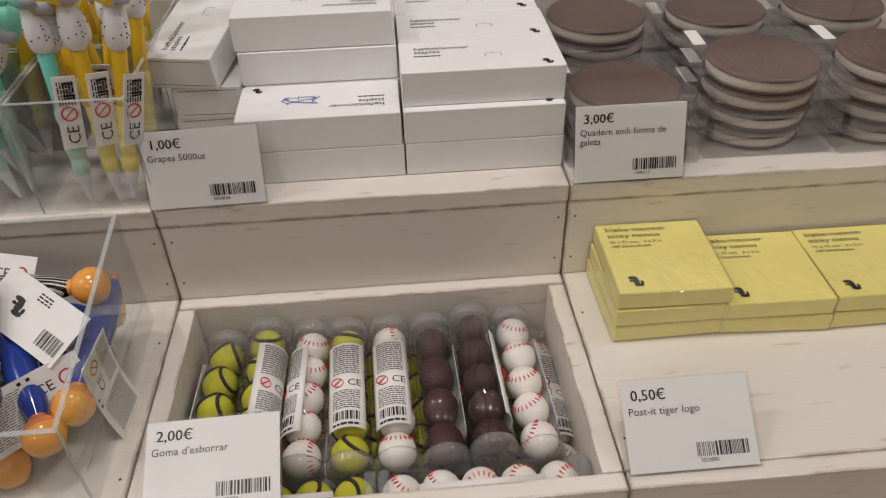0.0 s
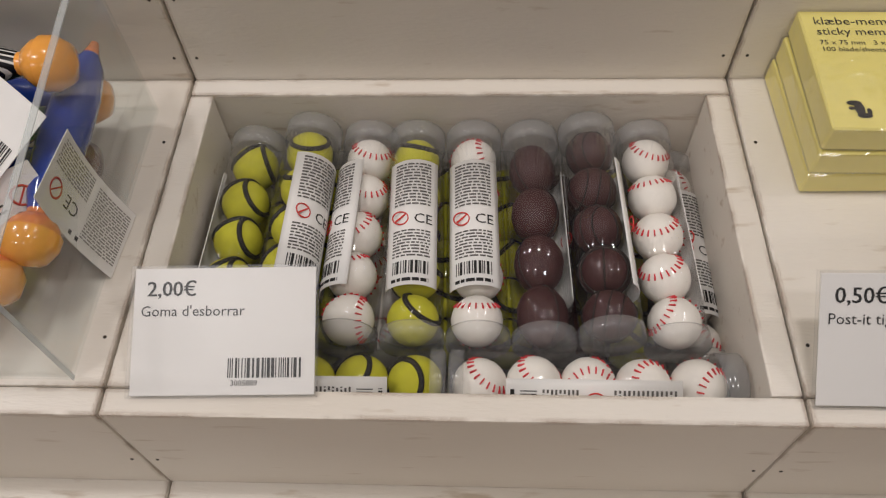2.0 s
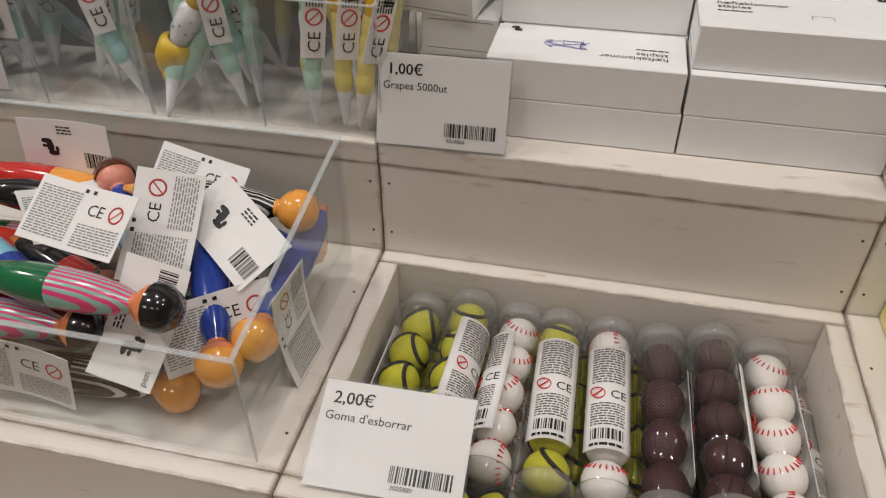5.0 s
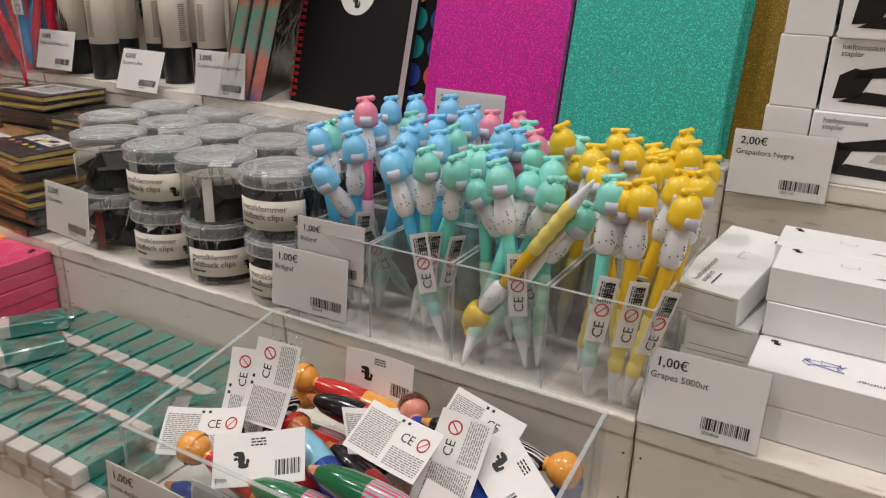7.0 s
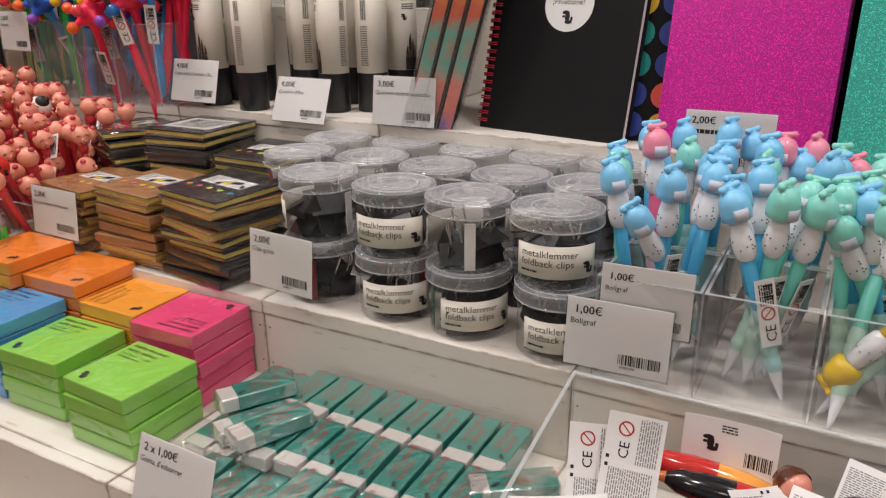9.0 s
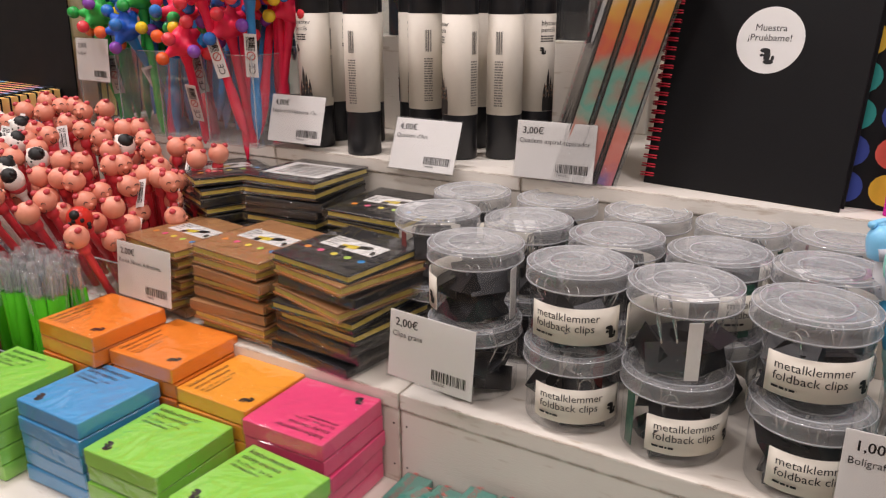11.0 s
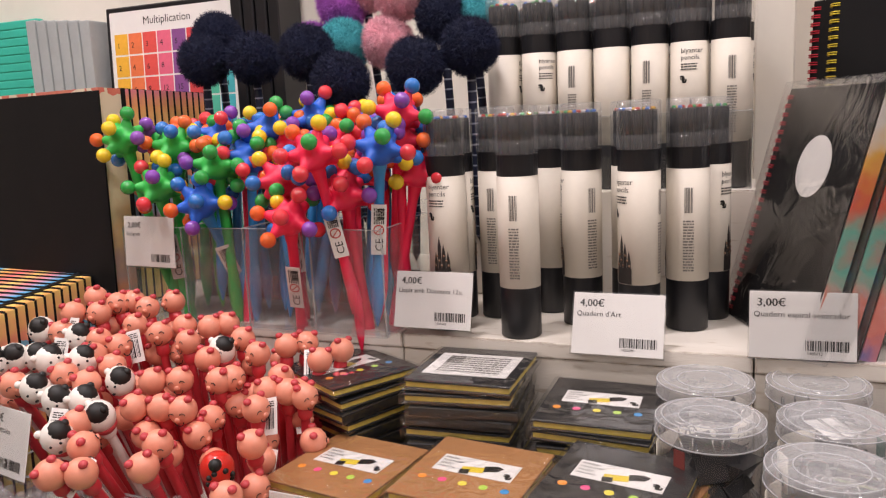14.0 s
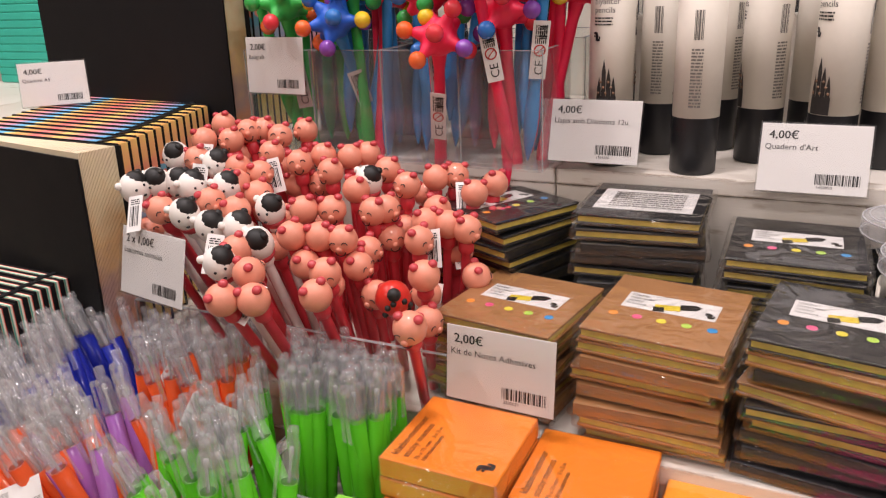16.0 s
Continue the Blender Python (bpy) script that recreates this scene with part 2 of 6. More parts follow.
# ---- mesh helpers ----
def box(bm, x0, x1, y0, y1, z0, z1, bev=0.0, m=None, mi=0, seg=1):
    mm = Matrix.Translation(((x0 + x1) / 2, (y0 + y1) / 2, (z0 + z1) / 2)) @ Matrix.Diagonal((x1 - x0, y1 - y0, z1 - z0, 1))
    vs = bmesh.ops.create_cube(bm, size=1, matrix=(m @ mm) if m else mm)["verts"]
    if bev:
        es = list({e for v in vs for e in v.link_edges})
        r = bmesh.ops.bevel(bm, geom=es, offset=bev, segments=seg, affect="EDGES", profile=0.6)
        for f in r["faces"]:
            f.material_index = mi
        vs = r["verts"]
    for f in {f for v in vs for f in v.link_faces}:
        f.material_index = mi


def lathe(bm, prof, seg=20, m=None, mi=0, smooth=True, mis=None):
    """Turns a profile of (radius, height) round z."""
    rings = []
    for r, z in prof:
        if r < 1e-6:
            v = Vector((0, 0, z))
            rings.append([bm.verts.new(m @ v if m else v)])
        else:
            ring = []
            for i in range(seg):
                a = 2 * math.pi * i / seg
                v = Vector((r * math.cos(a), r * math.sin(a), z))
                ring.append(bm.verts.new(m @ v if m else v))
            rings.append(ring)
    for k, (a, b) in enumerate(zip(rings, rings[1:])):
        for i in range(seg):
            j = (i + 1) % seg
            if len(a) == 1 and len(b) == 1:
                continue
            if len(a) == 1:
                f = bm.faces.new((a[0], b[j], b[i]))
            elif len(b) == 1:
                f = bm.faces.new((a[i], a[j], b[0]))
            else:
                f = bm.faces.new((a[i], a[j], b[j], b[i]))
            f.smooth = smooth
            f.material_index = mis[k] if mis else mi


def ball(bm, c, r, mi=0, seg=14, sz=1.0, m=None, rings=8):
    mm = Matrix.Translation(c) @ Matrix.Diagonal((1, 1, sz, 1))
    prof = [(r * math.sin(math.pi * k / rings), -r * math.cos(math.pi * k / rings)) for k in range(rings + 1)]
    prof[0], prof[-1] = (0, -r), (0, r)
    lathe(bm, prof, seg, (m @ mm) if m else mm, mi)


def ring(bm, R, r, m=None, seg=28, sub=8, mi=0, a0=0.0, a1=2 * math.pi):
    """A wire ring or arc."""
    full = abs(a1 - a0 - 2 * math.pi) < 1e-6
    n = seg if full else seg + 1
    rows = []
    for i in range(n):
        a = a0 + (a1 - a0) * i / seg
        row = []
        for k in range(sub):
            b = 2 * math.pi * k / sub
            v = Vector(((R + r * math.cos(b)) * math.cos(a), (R + r * math.cos(b)) * math.sin(a), r * math.sin(b)))
            row.append(bm.verts.new(m @ v if m else v))
        rows.append(row)
    for i in range(n if full else n - 1):
        a, b = rows[i], rows[(i + 1) % n]
        for k in range(sub):
            f = bm.faces.new((a[k], b[k], b[(k + 1) % sub], a[(k + 1) % sub]))
            f.smooth, f.material_index = True, mi


def mesh_of(bm, mats):
    bmesh.ops.recalc_face_normals(bm, faces=bm.faces)
    me = bpy.data.meshes.new("mesh")
    bm.to_mesh(me)
    bm.free()
    for mm in (mats if isinstance(mats, (list, tuple)) else [mats]):
        me.materials.append(mm)
    return me


def part(name, bm, material, parent, label="", m=None):
    """Links a bmesh, or a mesh already made, as one object under a thing or part."""
    ob = new(name, bm if isinstance(bm, bpy.types.Mesh) else mesh_of(bm, material))
    ob.parent = parent
    if m is not None:
        ob.matrix_basis = m
    if label:
        ob["label"] = label
    return ob


def thing(name, m, label, category, group="", kind=""):
    ob = new(name)
    ob.empty_display_size = 0.02
    ob.matrix_basis = m
    return tagged(ob, label, category, group, kind)


def solo(name, bm, mats, m, label, category, group="", kind=""):
    """A thing that is one mesh."""
    ob = new(name, bm if isinstance(bm, bpy.types.Mesh) else mesh_of(bm, mats))
    ob.matrix_basis = m
    return tagged(ob, label, category, group, kind)


LETTERS = {}


def letters(s):
    if s not in LETTERS:
        cu = bpy.data.curves.new("letters", "FONT")
        cu.body, cu.size, cu.resolution_u = s, 1.0, 2
        ob = bpy.data.objects.new("letters", cu)
        me = bpy.data.meshes.new_from_object(ob)
        bpy.data.objects.remove(ob)
        bpy.data.curves.remove(cu)
        LETTERS[s] = me
    return LETTERS[s]


def quad(bm, x0, y0, x1, y1, m, z=0.0):
    bm.faces.new([bm.verts.new(m @ Vector(v)) for v in ((x0, y0, z), (x1, y0, z), (x1, y1, z), (x0, y1, z))])


def blob(bm, x, y, s, m):
    """The maker's mark, drawn as a plain crouching shape."""
    for a, b, rx, ry, z in ((-0.15, 0.30, 0.30, 0.14, 0), (0.0, 0.0, 0.20, 0.36, 1e-5), (0.12, -0.36, 0.30, 0.14, 2e-5), (0.34, -0.14, 0.10, 0.17, 3e-5), (-0.30, 0.02, 0.12, 0.09, 4e-5)):
        bm.faces.new([bm.verts.new(m @ Vector((x + s * (a + rx * math.cos(k * 0.628)), y + s * (b + ry * math.sin(k * 0.628)), z))) for k in range(10)])


def print_bm(items, m=None):
    """Flat print: ('t', text, x, y, size), ('b', x0, y0, x1, y1) bars, ('k', x0, y0, x1, y1, seed) barcode, ('l', x0, y0, x1, y1, rows) text block, ('m', x, y, size) mark."""
    bm = bmesh.new()
    m = m or Matrix()
    for it in items:
        if it[0] == "t":
            me = letters(it[1])
            mm = m @ Matrix.Translation((it[2], it[3], 0)) @ Matrix.Scale(it[4], 4)
            vs = [bm.verts.new(mm @ v.co) for v in me.vertices]
            for p in me.polygons:
                try:
                    bm.faces.new([vs[i] for i in p.vertices])
                except ValueError:
                    pass
        elif it[0] == "b":
            quad(bm, *it[1:5], m)
        elif it[0] == "k":
            r, x = random.Random(it[5]), it[1]
            while x < it[3]:
                w = r.choice((1, 1, 2, 3)) * 0.00042
                quad(bm, x, it[2], min(x + w, it[3]), it[4], m)
                x += w + r.choice((1, 1, 2)) * 0.00045
        elif it[0] == "l":
            r, n = random.Random(int(it[5] * 7 + it[1] * 1e4)), it[5]
            h = (it[4] - it[2]) / n
            for k in range(n):
                x = it[1]
                while x < it[3]:
                    w = r.uniform(0.0012, 0.0045)
                    quad(bm, x, it[2] + (k + 0.25) * h, min(x + w, it[3]), it[2] + (k + 0.75) * h, m)
                    x += w + 0.0007
        elif it[0] == "m":
            blob(bm, it[1], it[2], it[3], m)
    return bm


def axis_pose(foot, top, spin=0.0):
    """A pose whose z runs from foot towards top."""
    foot, top = Vector(foot), Vector(top)
    q = (top - foot).to_track_quat("Z", "Y")
    return Matrix.Translation(foot) @ q.to_matrix().to_4x4() @ Matrix.Rotation(spin, 4, "Z")


def upright_pose(foot, top, spin=0.0):
    """A pose whose z runs from foot towards top and whose front (-y) keeps facing the shop floor."""
    z = (Vector(top) - Vector(foot)).normalized()
    y = z.cross(Vector((1, 0, 0)))
    y = y.normalized() if y.length > 0.1 else Vector((0, 1, 0))
    x = y.cross(z)
    return Matrix.Translation(Vector(foot)) @ Matrix((x, y, z)).transposed().to_4x4() @ Matrix.Rotation(spin, 4, "Z")


# ---- structure ----
A, B, C = 0.960, 1.040, 1.168
YA, YB, YC, YE = 0.310, 0.500, 0.712, 1.10
bm = bmesh.new()
box(bm, -5, 4, -4, 1.6, -0.1, 0)
solo("floor", bm, FLOOR, Matrix(), "worn light brown laminate shop floor", "floor", kind="structure")
bm = bmesh.new()
box(bm, -5, 4, -4, 1.6, 2.8, 2.9)
solo("ceiling", bm, CEIL, Matrix(), "plain off-white shop ceiling", "ceiling", kind="structure")
for nm, d in (("wall_north", (-5, 4, 1.5, 1.6)), ("wall_south", (-5, 4, -4, -3.9)), ("wall_west", (-5, -4.9, -3.9, 1.5)), ("wall_east", (3.9, 4, -3.9, 1.5))):
    bm = bmesh.new()
    box(bm, d[0], d[1], d[2], d[3], 0, 2.8)
    solo(nm, bm, WALL, Matrix(), "plain beige painted shop wall", "wall", kind="structure")

screw_bm = bmesh.new()
lathe(screw_bm, [(0, 0.0002), (0.0008, 0.0003), (0.0008, -0.0004)], 10)
screw_me = mesh_of(screw_bm, SCREW)


def display_step(x0, x1, tray=False):
    """One bay of the stepped shop display: front, deck, risers and upper decks of white board."""
    g = 0.0006
    th = thing("display_step", pose(x0, 0, 0), "worn white painted wooden stepped display bay" + (" with a sunken tray" if tray else ""), "display shelf", "display bays")
    w = x1 - x0

    def board(name, *d):
        bm = bmesh.new()
        box(bm, *d, bev=0.0012, seg=2)
        return part(name, bm, WHITE_WOOD, th)

    board("front_board", g, w - g, YA, YA + 0.012, 0.870, A)
    if tray:
        board("tray_side", g, 0.013, YA + 0.0125, YB - 0.0125, 0.884, A)
        board("tray_side", w - 0.013, w - g, YA + 0.0125, YB - 0.0125, 0.884, A)
        board("tray_back", g, w - g, YB - 0.012, YB - 0.0003, 0.884, A)
        board("tray_floor", 0.0135, w - 0.0135, YA + 0.0125, YB - 0.0125, 0.884, 0.892)
    else:
        board("deck", g, w - g, YA + 0.0125, YB - 0.0004, A - 0.014, A)
    board("riser", g, w - g, YB, YB + 0.012, 0.884, B - 0.0145)
    board("deck", g, w - g, YB - 0.0015, YC - 0.0004, B - 0.014, B)
    board("riser", g, w - g, YC, YC + 0.012, B - 0.014, C - 0.0145)
    board("deck", g, w - g, YC - 0.0015, YE, C - 0.014, C)
    board("lower_shelf", g, w - g, YB + 0.0125, YE, 0.884, 0.892)
    for px in (0.006, w - 0.006):
        for pz in (0.905, 0.975, 1.012):
            y = YA if pz < A else YB
            part("screw", screw_me, None, th, m=pose(px, y, pz, 90))
        if not tray:
            for py in (0.345, 0.455):
                part("screw", screw_me, None, th, m=pose(px, py, A))
    return th


JOINTS = [-2.286, -1.98, -1.672, -1.366, -1.064, -0.758, -0.455, -0.147, 0.136, 0.440, 0.745]
for a, b in zip(JOINTS, JOINTS[1:]):
    display_step(a, b, tray=(a == -0.147))
bm = bmesh.new()
box(bm, -2.266, 0.725, 0.335, 1.08, 0.06, 0.8448)
box(bm, -2.236, 0.70, 0.36, 1.05, 0.0, 0.0598)
solo("base_cabinet", bm, BASE_WOOD, Matrix(), "pale wooden base cabinet under the stepped display", "cabinet", kind="structure")
for a, b in zip(JOINTS, JOINTS[1:]):
    bm = bmesh.new()
    box(bm, a + 0.0005, b - 0.0005, 0.250, 0.3225, 0.840, 0.8697, bev=0.002, seg=2)
    box(bm, a + 0.0005, b - 0.0005, 0.3226, 1.10, 0.845, 0.8838)
    solo("ledge_board", bm, WHITE_WOOD, Matrix(), "worn white painted ledge under the stepped display", "ledge", kind="structure")
bm = bmesh.new()
box(bm, -2.286, 0.745, 1.102, 1.12, 0.845, 2.1, bev=0.002)
solo("back_panel", bm, BACK_PANEL, Matrix(), "plain off-white back panel of the shop display", "panel", kind="structure")
bm = bmesh.new()
box(bm, -0.762, -0.722, 0.99, 1.10, C + 0.0003, 2.05, bev=0.002)
solo("upright_post", bm, BACK_PANEL, Matrix(), "white painted upright post against the back panel", "post", kind="structure")
bm = bmesh.new()
box(bm, -1.06, -0.758, 0.872, 1.098, C + 0.0003, 1.283, bev=0.0015, seg=2)
solo("riser_block", bm, WHITE_WOOD, Matrix(), "white painted riser block on the top deck", "riser")


# ---- price cards ----
def price_card(price, name, code, x, y, z, yaw=0.0, lean=12.0, w=0.0755, h=0.053, name2=""):
    """A paper price card in a clear holder; x, y, z is its lower left front corner, lean tips its top back."""
    th = thing("price_card", pose(x, y, z, 90 - lean, 0, yaw), "white price card in clear holder, " + price + (" " + name if len(name.split()) < 4 else ""), "price card", "price cards")
    bm = bmesh.new()
    box(bm, 0, w, 0.001, h, -0.0005, 0.0, bev=0.0002)
    part("card", bm, PAPER, th)
    bm = bmesh.new()
    prof = [(0.0018, h + 0.001), (0.0018, 0.0), (-0.0018, 0.0), (-0.0018, h + 0.001), (-0.0012, h + 0.001), (-0.0012, 0.0006), (0.0012, 0.0006), (0.0012, h + 0.001)]
    ends = [[bm.verts.new((x, py, pz)) for pz, py in prof] for x in (-0.001, w + 0.001)]
    for i in range(8):
        j = (i + 1) % 8
        bm.faces.new((ends[0][i], ends[0][j], ends[1][j], ends[1][i]))
    for e in ends:
        for ix in ((0, 1, 6, 7), (1, 2, 5, 6), (2, 3, 4, 5)):
            bm.faces.new([e[i] for i in ix])
    part("holder", bm, HOLDER, th)
    k = w / 0.0755
    part("price", print_bm([("t", price, 0.0052, h - 0.0115, 0.0088 * k), ("t", price, 0.0055, h - 0.0115, 0.0088 * k)], Matrix.Translation((0, 0, 0.0002))), INK, th)
    if name:
        items = [("t", name, 0.003, h - 0.0198, 0.0062 * k)]
        if name2:
            items.append(("t", name2, 0.003, h - 0.0262, 0.0062 * k))
    else:
        items = [("l", 0.003, h - 0.022, 0.04, h - 0.015, 1)]
    part("product_name", print_bm(items, Matrix.Translation((0, 0, 0.0002))), INK, th)
    part("barcode", print_bm([("k", w * 0.53, h * 0.15, w * 0.93, h * 0.30, len(name) + int(x * 100)), ("t", code, w * 0.545, h * 0.09, 0.0032)] if code else [("k", w * 0.53, h * 0.12, w * 0.9, h * 0.27, 5)], Matrix.Translation((0, 0, 0.0002))), INK, th)
    return th


price_card("1,00€", "Grapes 5000ut", "3024866", -0.1465, 0.4965, 1.041, 1.5, 18)
price_card("3,00€", "Quadern amb forma de", "1400317", 0.1385, 0.497, 1.041, 0, 18, name2="galeta")
price_card("0,50€", "Post-it tiger logo", "3024885", 0.138, 0.317, 0.9618, 0, 52)
price_card("2,00€", "Goma d'esborrar", "3005889", -0.1345, 0.3165, 0.9618, 1.5, 66)
price_card("2,00€", "Grapadora Negra", "1501146", -0.145, 0.702, 1.152, 3, 6)
price_card("1,00€", "Bolígraf", "3000694", -0.459, 0.4895, 1.052, 2, 6)
price_card("1,00€", "Bolígraf", "", -0.437, 0.4985, 1.082, 3, 4, w=0.064, h=0.05)
price_card("2,00€", "Clips grans", "2500200", -0.763, 0.492, 1.058, -5, 6)
price_card("2,00€", "Kit de Notes Adhesives", "2500031", -1.073, 0.493, 1.061, -2, 6)
price_card("3,00€", "Quadern espiral separador", "1400032", -0.762, 0.703, 1.169, 3, 8)
price_card("4,00€", "Quadern d'Art", "1450090", -0.902, 0.700, 1.163, 0, 22)
price_card("4,00€", "Llapis amb Diamants 12u.", "1501666", -1.069, 0.704, 1.175, 0, 16)
price_card("2,00€", "Bolígrafs", "", -1.36, 0.681, 1.229, -4, 4, w=0.068, h=0.052)
price_card("2 x 1,00€", "Lapiceros animales", "", -1.345, 0.478, 1.106, -10, 14)
price_card("2 x 1,00€", "Goma d'esborrar", "", -0.721, 0.302, 0.9625, -2, 20)
price_card("1,00€", "mina-bolígraf", "", -0.441, 0.3035, 0.9625, 0, 3)
price_card("2,00€", "", "", -0.428, 0.699, 1.157, 0, 6)
price_card("4,00€", "Quadern A5", "", -1.622, 0.634, 1.2135, 42, 14, w=0.066, h=0.046)


# ---- sticky memo pads ----
def memo_kind(name, h):
    m = mat(name, h, 0.55, var=0.06, scale=20, bump=0.08, bscale=60, rand=0.1)
    return m


MEMO = {k: memo_kind(k + "_memo", h) for k, h in dict(yellow="f6e98a", pink="f2487f", orange="f88a1e", amber="fba62c", green="8fd64a", blue="3f9fd8").items()}


def memo_pad(colour, m, lettered, word):
    th = thing("memo_pad", m, word + " square sticky memo pad in clear film", "memo pad", "sticky memo pads")
    bm = bmesh.new()
    box(bm, -0.0375, 0.0375, -0.0375, 0.0375, 0.0002, 0.0138, bev=0.0008)
    part("pad", bm, MEMO[colour], th)
    bm = bmesh.new()
    box(bm, -0.0385, 0.0385, -0.0385, 0.0385, 0.0, 0.0143, bev=0.0012)
    part("wrap", bm, FILM, th, "clear film wrap")
    if lettered:
        it = [("t", "klæbe-memoer", -0.032, 0.0275, 0.0072), ("t", "sticky memos", -0.032, 0.0205, 0.0068), ("t", "75 x 75 mm   3 x 3 in", -0.032, 0.014, 0.0042), ("t", "100 blade/sheets", -0.032, 0.0095, 0.0042), ("m", -0.024, -0.026, 0.011)]
        part("lettering", print_bm(it, Matrix.Translation((0, 0, 0.01405))), INK, th)
    return th


def memo_stack(colour, x, y, n, yaw=0.0, word="", z=A, seed=0):
    r = random.Random(seed)
    for k in range(n):
        memo_pad(colour, pose(x + r.uniform(-0.0012, 0.0012), y + r.uniform(-0.0012, 0.0012), z + 0.0144 * k + 0.0003, 0, 0, yaw + r.uniform(-1.5, 1.5)), k == n - 1, word or colour)


memo_stack("yellow", 0.1935, 0.461, 3, 0, "pale yellow", seed=1)
memo_stack("yellow", 0.268, 0.4585, 2, -2, "pale yellow", seed=2)
memo_stack("yellow", 0.343, 0.459, 2, 1, "pale yellow", seed=3)
memo_stack("pink", -0.809, 0.460, 5, 182, seed=4)
memo_stack("green", -0.797, 0.376, 4, -2, "lime green", seed=5)
memo_stack("green", -0.899, 0.388, 4, 1, "lime green", seed=6)
memo_stack("blue", -0.982, 0.390, 5, 1, seed=7)
memo_stack("amber", -0.888, 0.466, 5, 91, "light orange", seed=8)
memo_stack("orange", -0.968, 0.4675, 6, 92, seed=9)
memo_stack("orange", -1.046, 0.455, 7, 89, seed=10)
memo_stack("green", -1.070, 0.374, 5, 2, "lime green", seed=11)


# ---- eraser tubes ----
TENNIS = mat("tennis_yellow", "c4c02e", 0.8, var=0.15, scale=200, bump=0.3, bscale=900)
BASEBALL = mat("baseball_white", "f0ebe2", 0.6, var=0.06, scale=80, bump=0.1)
STITCH = mat("stitch_red", "cf3038", 0.6)
MAROON = mat("ball_maroon", "3f1d1e", 0.62, var=0.12, scale=120, bump=0.3, bscale=700)
DARKLINE = mat("ball_line", "1d1a18", 0.7)
RT, LT = 0.0146, 0.1255


def eraser_ball_mesh(kind):
    bm = bmesh.new()
    r = 0.0122
    if kind == "rugby":
        ball(bm, (0, 0, 0), 0.0122, 0, 16, 1.25)
        ring(bm, 0.01215, 0.0004, Matrix.Rotation(radians(90), 4, "X") @ Matrix.Diagonal((1, 1.25, 1, 1)), 24, 5, 1)
    else:
        ball(bm, (0, 0, 0), r, 0, 18, rings=12)
    if kind == "tennis":
        for s in (1, -1):
            ring(bm, 0.0098, 0.0015, Matrix.Rotation(radians(55 * s), 4, "X") @ Matrix.Translation((0, 0, 0.0070)), 24, 5, 1)
    elif kind == "baseball":
        for s in (1, -1):
            m = Matrix.Rotation(radians(35), 4, "Z") @ Matrix.Rotation(radians(60 * s), 4, "X") @ Matrix.Translation((0, 0, 0.0074))
            for k in range(20):
                a = 2 * math.pi * k / 20
                box(bm, -0.0016, 0.0016, -0.00032, 0.00032, -0.0004, 0.0004, m=m @ Matrix.Rotation(a, 4, "Z") @ Matrix.Translation((0.0097, 0, 0)) @ Matrix.Rotation(radians(38), 4, "Y"), mi=1)
    elif kind == "basket":
        for ax, off in (("X", 0), ("Y", 0), ("X", 0.006), ("X", -0.006)):
            ring(bm, math.sqrt(r * r - off * off) + 0.0001, 0.0004, Matrix.Rotation(radians(90), 4, ax) @ Matrix.Translation((0, 0, off)), 24, 5, 1)
    mats = {"tennis": [TENNIS, DARKLINE], "baseball": [BASEBALL, STITCH], "rugby": [MAROON, DARKLINE], "basket": [MAROON, DARKLINE]}[kind]
    return mesh_of(bm, mats)


EB = {k: eraser_ball_mesh(k) for k in ("tennis", "baseball", "rugby", "basket")}
bm = bmesh.new()
lathe(bm, [(0, 0.0), (RT, 0.0), (RT, LT), (RT - 0.0006, LT)], 28)
TUBE_ME = mesh_of(bm, TUBE)
bm = bmesh.new()
lathe(bm, [(RT - 0.0008, LT - 0.010), (RT + 0.0003, LT - 0.010), (RT + 0.0003, LT), (RT - 0.002, LT + 0.0012), (0, LT + 0.0008)], 28)
CAP_ME = mesh_of(bm, FROST)
bm = bmesh.new()
lathe(bm, [(0, -0.0006), (RT - 0.0015, -0.0006), (RT + 0.0004, 0.0006), (RT + 0.0004, 0.006), (RT - 0.0004, 0.006)], 28)
FOOT_ME = mesh_of(bm, FROST)


def curved_print(items, R, amid, m=None):
    """Wraps flat print (x round the tube, y along it) on a tube of radius R."""
    bm = print_bm(items)
    bmesh.ops.subdivide_edges(bm, edges=[e for e in bm.edges if abs(e.verts[0].co.x - e.verts[1].co.x) > 0.003], cuts=2)
    for v in bm.verts:
        a = amid + v.co.x / R
        v.co = Vector((R * math.cos(a), R * math.sin(a), v.co.y))
    return bm


def curved_sheet(R, a0, a1, z0, z1, n=10, t=0.0003):
    bm = bmesh.new()
    rows = []
    for i in range(n + 1):
        a = a0 + (a1 - a0) * i / n
        rows.append([bm.verts.new((r * math.cos(a), r * math.sin(a), z)) for r, z in ((R, z0), (R, z1), (R + t, z1), (R + t, z0))])
    for p, q in zip(rows, rows[1:]):
        for k in range(4):
            f = bm.faces.new((p[k], q[k], q[(k + 1) % 4], p[(k + 1) % 4]))
            f.smooth = True
    bm.faces.new(rows[0])
    bm.faces.new(rows[-1][::-1])
    return bm


